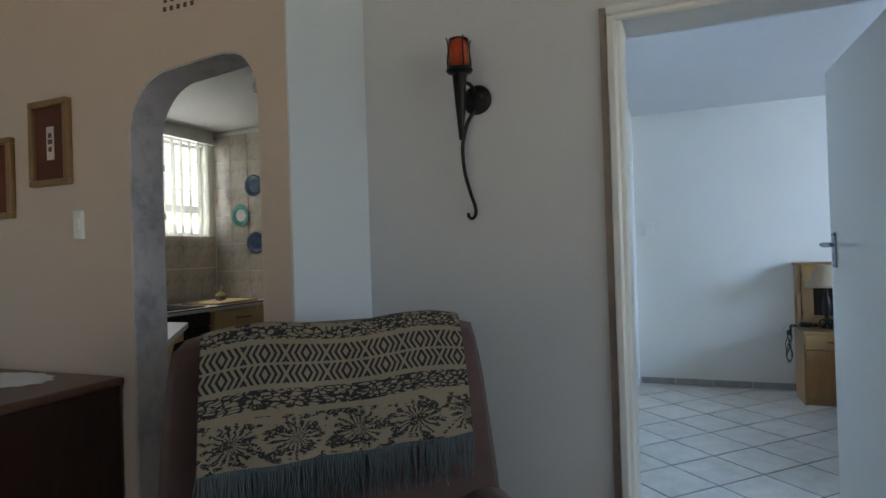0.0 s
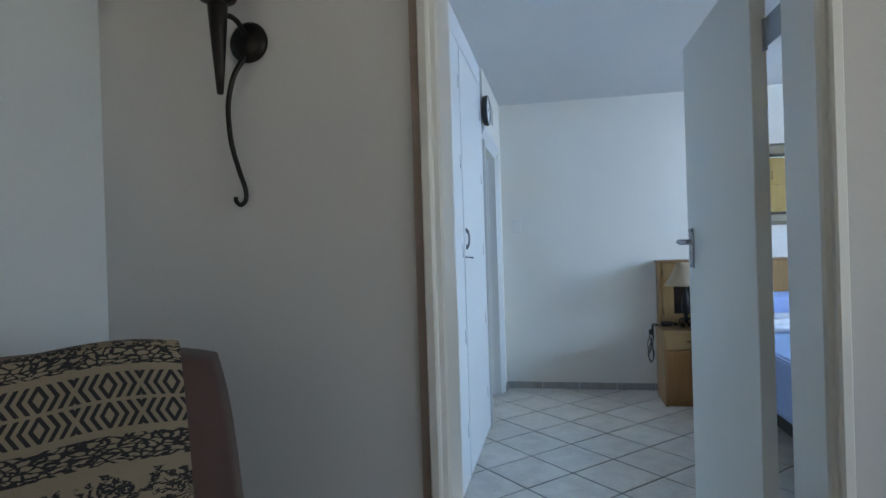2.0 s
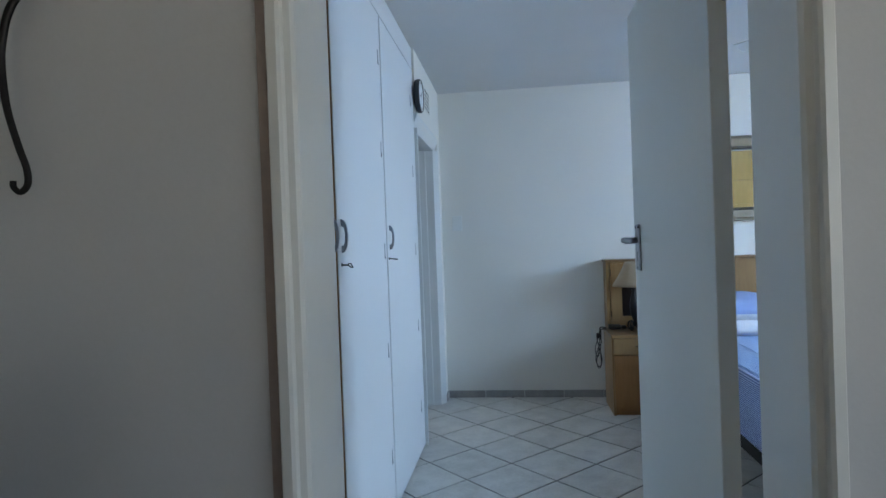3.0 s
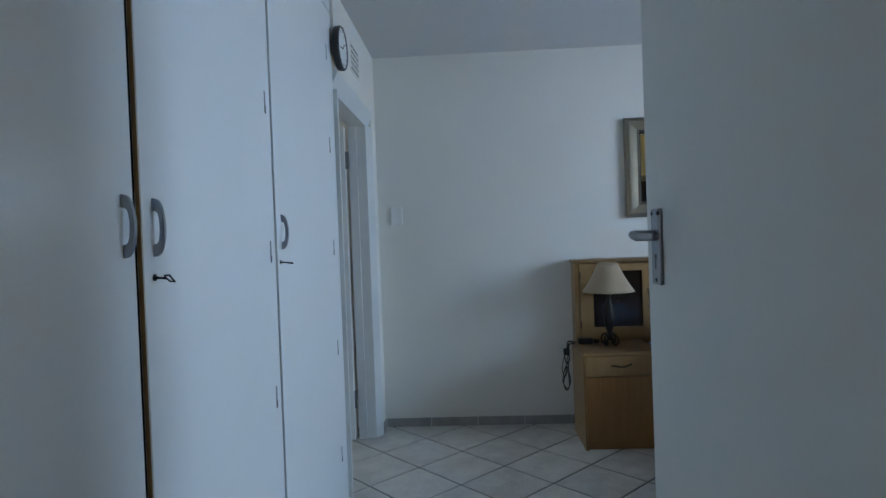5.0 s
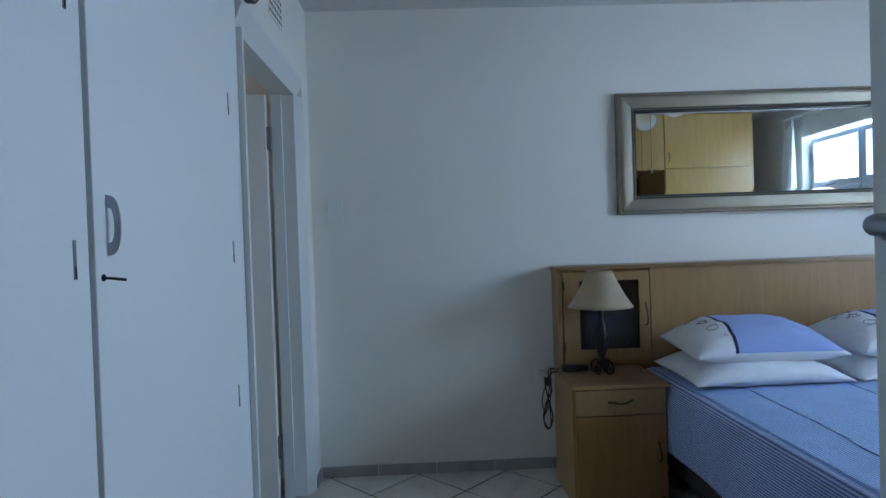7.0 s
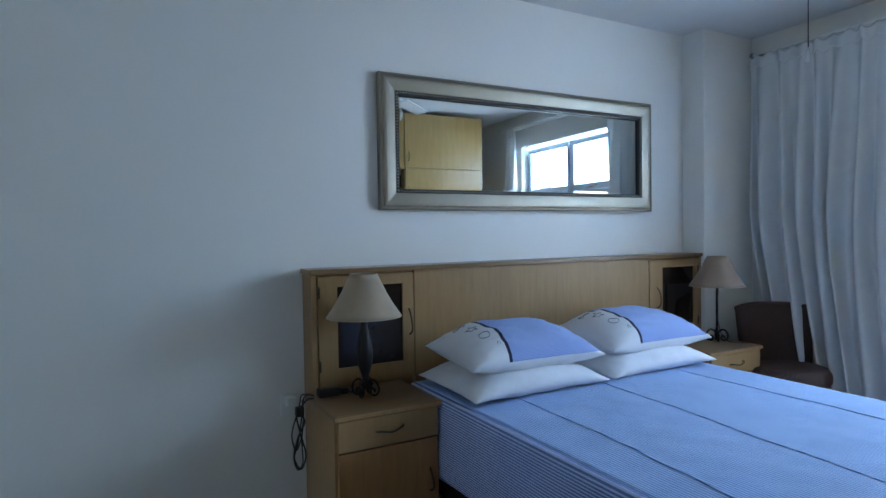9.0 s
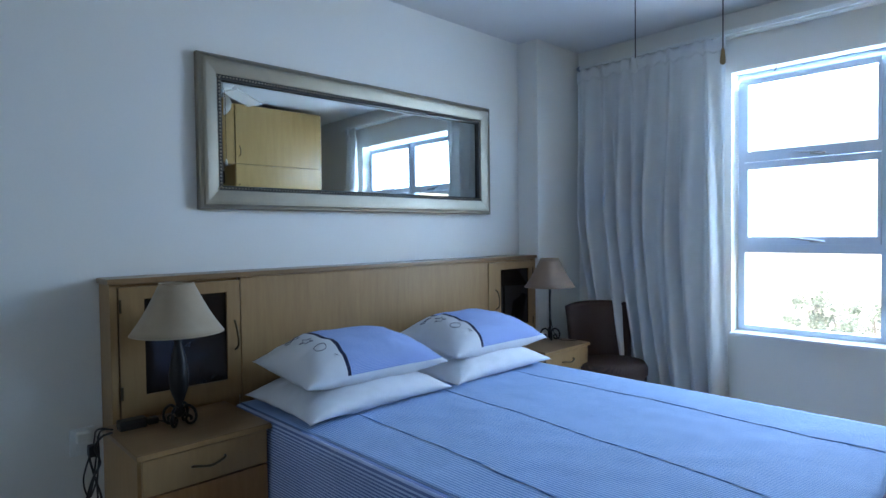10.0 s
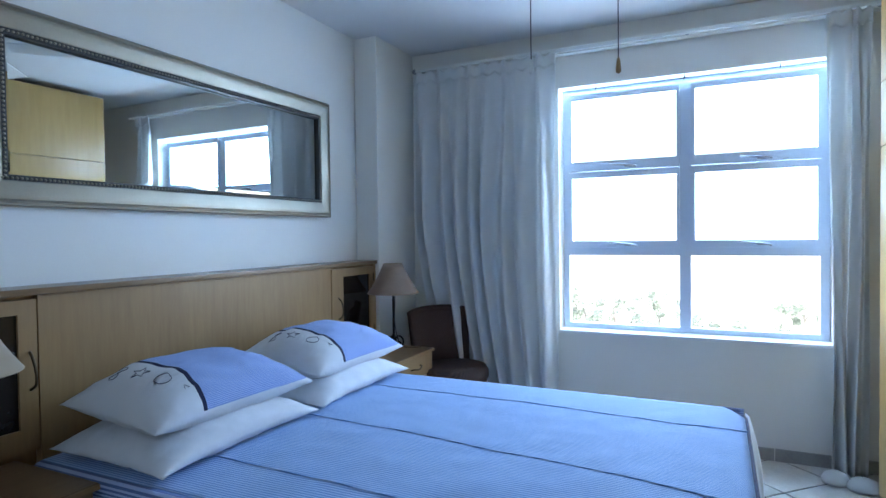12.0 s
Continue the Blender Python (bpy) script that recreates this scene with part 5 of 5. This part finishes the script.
def torch_sconce():
    s = thing("wall_sconce", "wrought iron torch sconce with an amber glass cup", "wall lamp", (-0.19, HALL, 1.792))
    part("backplate", lathe([(0.052, 0.0), (0.054, -0.006), (0.046, -0.014), (0.030, -0.020), (0.010, -0.024)], 32, (0.022, 0, 0.028), "y"), IRON, s, smooth=True)
    part("arm", tube(spline([(0.020, -0.014, 0.040), (0.018, -0.050, 0.066), (0.008, -0.080, 0.072), (-0.010, -0.094, 0.055)], 5), 0.007, 10), IRON, s, smooth=True)
    ax, ay = -0.010, -0.094
    cone = [(0.004, -0.128), (0.008, -0.126), (0.014, -0.05), (0.020, 0.03), (0.025, 0.095), (0.018, 0.105)]
    part("torch", lathe(cone, 20, (ax, ay, 0)), IRON, s, smooth=True)
    cup = part("cup_holder", lathe([(0.018, 0.103), (0.044, 0.108), (0.047, 0.114), (0.044, 0.120), (0.02, 0.117)], 28, (ax, ay, 0)), IRON, s, smooth=True)
    part("candle_glass", lathe([(0.030, 0.119), (0.036, 0.125), (0.0375, 0.17), (0.036, 0.222), (0.033, 0.222), (0.034, 0.17), (0.031, 0.13), (0.004, 0.126)], 28, (ax, ay, 0)), AMBER_GLASS, cup, "amber glass candle cup", smooth=True)
    part("candle", lathe([(0.026, 0.127), (0.026, 0.195), (0.024, 0.20), (0.004, 0.198)], 20, (ax, ay, 0)), painted("red_wax", (0.62, 0.20, 0.10), 0.6), cup, "red wax candle", smooth=True)
    for k in range(4):
        a = radians(40 + 90 * k)
        pts = spline([(ax + r * math.cos(a), ay + r * math.sin(a), h) for r, h in ((0.041, 0.115), (0.043, 0.15), (0.039, 0.18), (0.041, 0.21), (0.046, 0.225))], 4)
        part("prong", tube(pts, (0.0035, 0.002), 8), IRON, cup, smooth=True)
    tail = spline([(0.014, -0.012, -0.01), (-0.012, -0.024, -0.06), (-0.028, -0.026, -0.12), (-0.031, -0.026, -0.17), (-0.024, -0.026, -0.24), (-0.006, -0.024, -0.31), (0.008, -0.022, -0.355), (0.009, -0.022, -0.385), (-0.004, -0.024, -0.399), (-0.016, -0.026, -0.390), (-0.017, -0.026, -0.378)], 8)
    part("tail", tube(tail, (0.0075, 0.0055), 10), IRON, s, "curved iron tail with a hook", smooth=True)


torch_sconce()


def framed_print(x0, x1, z0, z1, label):
    p = thing("framed_print", label, "picture", ((x0 + x1) / 2, ARCH, (z0 + z1) / 2), 0, "prints on the arch wall")
    w, h = (x1 - x0) / 2, (z1 - z0) / 2
    t = 0.026
    for a, b, c, d in ((-w, w, h - t, h), (-w, w, -h, -h + t), (-w, -w + t, -h + t, h - t), (w - t, w, -h + t, h - t)):
        part("frame_rail", boxed(a, b, -0.026, 0, c, d, bevel=0.005), GILT, p)
    part("mount", boxed(-w + t, w - t, -0.010, -0.002, -h + t, h - t), MAT_BOARD, p, "dark red-brown mount")
    pr = part("print", boxed(-0.021, 0.021, -0.0125, -0.010, -0.066, 0.066), PAPER, p, "small pale print")
    for z, u in ((0.03, 0.010), (0.005, 0.013), (-0.025, 0.009)):
        part("figure_bar", boxed(-u, u, -0.0135, -0.0125, z - 0.009, z + 0.010, bevel=0.0004), INK, pr)


framed_print(-1.928, -1.700, 1.588, 1.929, "small print in a gilt wooden frame with brown mount")
framed_print(-2.273, -2.045, 1.472, 1.807, "small framed print hanging lower on the wall")


def sideboard():
    s = thing("sideboard", "dark mahogany sideboard against the arch wall", "sideboard", (0, 0, 0))
    x0, x1, y0, y1 = -2.80, -1.445, 4.06, 4.60
    part("body", boxed(x0 + 0.02, x1 - 0.02, y0 + 0.02, y1, 0.06, 0.818, bevel=0.004), MAHOGANY, s)
    part("top", boxed(x0, x1, y0, y1 + 0.004, 0.819, 0.850, bevel=0.010), SIDE_TOP, s)
    for x in (x0 + 0.05, x1 - 0.05):
        for y in (y0 + 0.05, y1 - 0.05):
            part("foot", boxed(x - 0.03, x + 0.03, y - 0.03, y + 0.03, 0, 0.06, bevel=0.006), MAHOGANY, s)
    d = thing("doily", "scalloped white cloth doily on the sideboard", "doily", (-1.87, 4.43, 0.851))
    outline = [(0.24 + 0.012 * math.cos(14 * a)) for a in np.linspace(0, 2 * math.pi, 113)]
    bm = bmesh.new()
    lo = [bm.verts.new((0.9 * r * math.cos(a), 0.52 * r * math.sin(a), 0)) for r, a in zip(outline[:-1], np.linspace(0, 2 * math.pi, 113))]
    hi = [bm.verts.new((v.co.x, v.co.y, 0.002)) for v in lo]
    bm.faces.new(lo[::-1]), bm.faces.new(hi)
    for i in range(len(lo)):
        j = (i + 1) % len(lo)
        bm.faces.new((lo[i], lo[j], hi[j], hi[i]))
    part("cloth", bm, SHEET_WHITE, d)
    o = thing("bowl", "dark wooden bowl at the back of the sideboard", "bowl", (-2.20, 4.51, 0.851))
    part("body", lathe([(0.03, 0), (0.05, 0.01), (0.075, 0.05), (0.07, 0.052), (0.045, 0.016), (0.01, 0.012)], 24), MAHOGANY, o, smooth=True)


sideboard()


def armchair():
    """Upholstered chair standing across the corner, its front to the room."""
    c = thing("armchair", "mauve upholstered armchair set across the corner", "armchair", (-0.378, 4.405, 0), 40.5)

    def slab(w, y0, y1, z0, z1, bulge, lean):
        def surf(side):
            def fn(u, v):
                a, b = 2 * u - 1, 2 * v - 1
                k = max(0, 1 - abs(a) ** 6) ** 0.4 * max(0, 1 - abs(b) ** 6) ** 0.4
                x = w / 2 * a * (1 - 0.04 * abs(b) ** 4) + 0.045 * a * (1 - v)
                z = z0 + (z1 - z0) * v - 0.035 * abs(a) ** 4 * v
                mid = (y0 + y1) / 2 + lean * (v - 0.5)
                return (x, mid + side * ((y1 - y0) / 2 * k + bulge * k * k), z)
            return fn
        bm = sheet(surf(-1), 28, 24)
        bk = sheet(surf(1), 28, 24)
        bmesh.ops.reverse_faces(bk, faces=bk.faces[:])
        merge(bm, bk)
        bmesh.ops.remove_doubles(bm, verts=bm.verts[:], dist=0.0005)
        return bm
    part("backrest", slab(0.90, 0.015, 0.150, 0.36, 1.084, 0.012, 0.10), MAUVE, c, smooth=True)
    part("seat", boxed(-0.33, 0.33, -0.56, 0.03, 0.24, 0.45, bevel=0.05), MAUVE, c, smooth=True)
    for x in (-0.40, 0.40):
        part("arm", boxed(x - 0.065, x + 0.065, -0.54, 0.03, 0.10, 0.58, bevel=0.045), MAUVE, c, smooth=True)
    part("base", boxed(-0.34, 0.34, -0.50, 0.08, 0.08, 0.24, bevel=0.01), MAUVE, c)
    for x in (-0.38, 0.38):
        for y in (-0.46, 0.06):
            part("leg", tube([(x, y, 0), (x, y, 0.10)], (0.018, 0.026), 12), MAHOGANY, c)
    # the throw over the backrest
    t = thing("throw_blanket", "fringed cream throw with dark printed bands over the armchair", "blanket", (-0.378, 4.405, 0), 40.5)
    WID, TOP, LOW = 0.70, 1.100, 0.748

    def drape(u, v, lift=0.0):
        x = (u - 0.5) * WID - 0.005
        a = abs(2 * u - 1)
        crest = TOP - 0.012 * a ** 3 + 0.010 * math.sin(u * 9) - 0.010 * (1 - u)
        if v < 0.10:
            q = v / 0.10
            y, z = 0.135 - q * 0.085, crest - 0.020 * (1 - q) ** 2
        elif v < 0.16:
            q = (v - 0.10) / 0.06
            y, z = 0.050 - 0.030 * math.sin(q * 1.57), crest - 0.022 * (1 - math.cos(q * 1.57))
        else:
            q = (v - 0.16) / 0.84
            z = crest - 0.022 - q * (crest - 0.022 - LOW + 0.02 * (1 - u))
            y = 0.020 - 0.052 * q - 0.010 * math.sin(q * 3.1)
        ripple = 0.007 * math.sin(u * 21 + 2 * v) * v + 0.010 * noise.noise((u * 4, v * 3, 2.0)) * v
        cut = 0.02 * math.exp(-((u - 0.56) / 0.012) ** 2) * max(0, v - 0.45)
        return (x * (1 + 0.05 * v), y - ripple + cut - lift - 0.012, z)
    part("cloth", sheet(drape, 110, 70, uv=True), THROW, t, "woven cloth with printed chevrons, twigs and palms", smooth=True, thick=0.004)
    fr = bmesh.new()
    rnd = random.Random(4)
    for k in range(230):
        u = (k + rnd.random() * 0.8) / 230
        p = Vector(drape(min(1, u), 1.0))
        n = p + Vector((rnd.uniform(-0.012, 0.012), rnd.uniform(-0.012, 0.004), -rnd.uniform(0.065, 0.125)))
        m = (p + n) / 2 + Vector((rnd.uniform(-0.006, 0.006), -0.004, 0))
        tube([p + Vector((0, -0.002, 0.012)), m, n], (0.0022, 0.0014), 5, fr)
    tagged(part("fringe", fr, FRINGE, t, "grey-blue knotted fringe"), "", "", "", "stuff")


armchair()

# ---- kitchen things seen through the arch ----


def kitchen():
    # counter along the window wall, turning along the tiled wall
    base = thing("kitchen_cabinet", "oak kitchen cabinet with a drawer beside the oven", "cabinet", (0, 0, 0))
    part("body", boxed(-3.65, -3.04, 6.72, 7.43, 0.09, 0.862), KITCHEN_OAK, base)
    dr = part("drawer", boxed(-3.038, -3.02, 6.73, 7.42, 0.70, 0.855, bevel=0.003), KITCHEN_OAK, base)
    part("handle", tube([(-3.02, 6.98, 0.78), (-2.998, 7.00, 0.78), (-2.998, 7.14, 0.78), (-3.02, 7.16, 0.78)], 0.005, 8), BRONZE, dr)
    part("door", boxed(-3.038, -3.02, 6.73, 7.42, 0.10, 0.69, bevel=0.003), KITCHEN_OAK, base)
    oven = thing("oven", "black built-in oven under the worktop", "oven", (0, 0, 0))
    part("body", boxed(-3.64, -3.06, 6.10, 6.70, 0.09, 0.86), OVEN_BLACK, oven)
    part("door", boxed(-3.058, -3.03, 6.11, 6.69, 0.20, 0.74, bevel=0.004), OVEN_BLACK, oven)
    part("control_panel", boxed(-3.058, -3.03, 6.11, 6.69, 0.75, 0.855, bevel=0.003), OVEN_BLACK, oven)
    cab2 = thing("kitchen_cabinet", "oak kitchen cabinet under the window", "cabinet", (0, 0, 0))
    part("body", boxed(-3.65, -3.03, 4.72, 6.08, 0.09, 0.862), KITCHEN_OAK, cab2)
    top = thing("worktop", "pale kitchen worktop with a dark edge along the window", "worktop", (0, 0, 0))
    part("slab", boxed(-3.655, -2.99, 4.72, 7.44, 0.866, 0.900, bevel=0.004), WORKTOP, top)
    part("edge_strip", boxed(-2.988, -2.984, 4.72, 7.44, 0.892, 0.901), BRONZE, top)
    hob = thing("hob", "dark glass hob set on the worktop", "hob", (0, 0, 0))
    part("glass_top", boxed(-3.58, -3.08, 6.10, 6.70, 0.901, 0.908, bevel=0.002), OVEN_BLACK, hob)
    # near unit with a slanted end
    unit = thing("kitchen_cabinet", "oak kitchen unit with a slanted end", "cabinet", (0, 0, 0))
    outline = [(-2.95, 5.74), (-2.29, 5.74), (-1.77, 5.10), (-1.77, 4.71), (-2.95, 4.71)]

    def slab(pts, z0, z1):
        bm = bmesh.new()
        a = [bm.verts.new((x, y, z0)) for x, y in pts]
        b = [bm.verts.new((x, y, z1)) for x, y in pts]
        bm.faces.new(a), bm.faces.new(b)
        for i in range(len(a)):
            j = (i + 1) % len(a)
            bm.faces.new((a[i], a[j], b[j], b[i]))
        bmesh.ops.recalc_face_normals(bm, faces=bm.faces[:])
        return bm
    part("body", slab([(x + (0.0 if x < -2.5 else -0.02), y - (0.02 if y > 5 else 0)) for x, y in outline], 0.0, 0.868), KITCHEN_OAK, unit)
    part("top", slab(outline, 0.870, 0.900), WORKTOP, unit, "pale worktop")
    tray = thing("serving_tray", "thin wooden tray lying on the worktop", "tray", (0, 0, 0))
    part("board", boxed(-3.45, -3.05, 6.80, 7.30, 0.901, 0.918, bevel=0.004), KITCHEN_OAK, tray)
    g = thing("glass_bottle", "small clear glass bottle on the tray", "bottle", (-3.22, 7.02, 0.919))
    part("body", lathe([(0.02, 0), (0.045, 0.01), (0.05, 0.05), (0.02, 0.085), (0.012, 0.10), (0.016, 0.125), (0.018, 0.14), (0.01, 0.14)], 20), glass("bottle_glass", (0.9, 0.92, 0.9)), g, smooth=True)
    # spotlight on the ceiling
    s = thing("ceiling_spotlight", "small white ceiling spotlight in the kitchen", "ceiling light", (-2.07, 6.18, CEIL))
    part("base", lathe([(0.05, 0), (0.05, -0.02), (0.02, -0.03), (0.01, -0.06)], 20), PLASTIC, s, smooth=True)
    part("shade", lathe([(0.02, -0.05), (0.04, -0.07), (0.045, -0.12), (0.04, -0.12), (0.03, -0.08)], 20), PLASTIC, s, smooth=True)
    # plates
    for (x, z), m, lab in (((-3.33, 1.69), PLATE_TEAL, "teal glazed plate"), ((-3.165, 1.96), PLATE_BLUE, "dark blue glazed plate"), ((-3.155, 1.425), PLATE_BLUE, "navy blue glazed plate")):
        p = thing("wall_plate", lab + " hanging on the kitchen tiles", "plate", (x, 7.438, z), 0, "plates on the kitchen wall")
        prof = [(0.02, -0.006), (0.06, -0.006), (0.075, -0.012), (0.100, -0.024), (0.102, -0.020), (0.078, -0.004), (0.06, -0.001), (0.02, 0.0)]
        part("dish", lathe(prof, 32, (0, 0, 0), "y"), m, p, smooth=True)
        part("centre", lathe([(0.058, -0.0085), (0.058, -0.0062)], 28, (0, 0, 0), "y"), WORKTOP if m is PLATE_TEAL else PLATE_BLUE, p)


kitchen()

for z in (1.744, 1.490):
    sh = thing("wall_shelf", "pale rounded shelf behind the arch", "shelf", (-2.00, ARCH + 0.15, z), 0, "shelves behind the arch")
    rim = [(-0.6, 0.0)] + [(0.04 * math.cos(radians(a)), 0.50 + 0.06 * math.sin(radians(a))) for a in range(-90, 91, 15)] + [(-0.6, 0.56)]
    rim.insert(1, (-0.20, 0.0))
    part("board", plan_slab(rim, 0, 0.030), WORKTOP, sh)

# ---- outside: low trees below the window, haze in their colours ----


def tree(x, y, height, spread, seed):
    t = thing("tree", "green coastal tree below the window, paled by painted haze", "tree", (x, y, -7.0), 0, "trees outside the window")
    rnd = random.Random(seed)
    trunk = tube([(0, 0, 0), (0.1, 0.05, height * 0.25), (-0.05, 0.1, height * 0.45)], (0.12, 0.06), 8)
    for k in range(5):
        a = rnd.uniform(0, 6.28)
        merge(trunk, tube([(0, 0.05, height * 0.3), (0.5 * spread * math.cos(a), 0.5 * spread * math.sin(a), height * 0.6)], (0.05, 0.02), 6))
    part("trunk", trunk, BARK, t)
    crown = bmesh.new()
    lumps = [(rnd.uniform(-1, 1) * spread, rnd.uniform(-1, 1) * spread, height * rnd.uniform(0.12, 0.78), rnd.uniform(0.30, 0.7)) for _ in range(11)]
    for k in range(520):
        lx, ly, lz, lr = lumps[k % 11]
        d = Vector((rnd.gauss(0, 1), rnd.gauss(0, 1), rnd.gauss(0, 0.8))).normalized() * lr * rnd.random() ** 0.4
        c = Vector((lx, ly, lz)) + d
        s = rnd.uniform(0.08, 0.20)
        for j in range(3):
            d = Vector((rnd.uniform(-1, 1), rnd.uniform(-1, 1), rnd.uniform(-0.5, 1))).normalized() * s
            e = Vector((rnd.uniform(-1, 1), rnd.uniform(-1, 1), rnd.uniform(-1, 1))).normalized() * s * 0.6
            v = [crown.verts.new(c + q) for q in (-d, e, d, -e)]
            crown.faces.new(v)
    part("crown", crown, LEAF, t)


rnd = random.Random(11)
for k in range(16):
    x = 30 + 26 * rnd.random()
    y = 6.6 + (k - 7.5) * 1.7 + rnd.uniform(-0.8, 0.8) + (x - 30) * 0.02 * (k - 6)
    tree(x, y, 3.0 + rnd.random() * 1.4 - (x - 30) * 0.02, 1.3 + rnd.random() * 1.0, 40 + k)

# ---- kitchen wall tiles ----
wt = bpy.data.meshes.new("wall_tile")
wb = bmesh.new()
box(wb, 0.002, 0.198, -0.006, 0.0, 0.002, 0.258, bevel=0.0015)
wb.to_mesh(wt)
wb.free()
wt.materials.append(KITCHEN_TILE)
north, west = bpy.data.objects["wall_kitchen_north"], bpy.data.objects["wall_west"]
for i in range(6):
    for j in range(6):
        ob = new("tile", wt)
        ob.matrix_world = pose(-3.652 + 0.2 * i, 7.450, 0.905 + 0.26 * j)
        ob.parent = north
for i in range(9):
    for j in range(2):
        ob = new("tile", wt)
        ob.matrix_world = pose(-3.66, 7.442 - 0.2 * (i + 1), 0.905 + 0.30 * j, 0, 0, 90)
        ob.scale = (1, 1, 1.15)
        ob.parent = west

# ---- floor tiles, laid on the diagonal ----
PITCH = 0.335
half = PITCH / 2 - 0.0052
tm = bpy.data.meshes.new("tile")
tb = bmesh.new()
box(tb, -half, half, -half, half, -0.012, 0.0, bevel=0.0015)
tb.to_mesh(tm)
tb.free()
tm.materials.append(FLOOR_TILE)
q = math.sqrt(0.5)
for i in range(-12, 30):
    for j in range(-30, 12):
        u, v = 5.0 + (i + 0.5) * PITCH, 4.08 + (j + 0.5) * PITCH
        x, y = (u - v) * q, (u + v) * q
        bed_area = -0.15 < x < EAST + 0.1 and SOUTH - 0.05 < y < FAR + 0.1
        bath_area = -1.2 < x <= -0.15 and 7.75 < y < FAR + 0.1
        sill = 0.30 < x < 1.25 and HALL + 0.02 < y <= SOUTH - 0.05
        if bed_area or bath_area or sill:
            ob = new("tile", tm)
            ob.matrix_world = pose(x, y, random.uniform(-0.0006, 0.0006), 0, 0, 45)
            ob.parent = floor
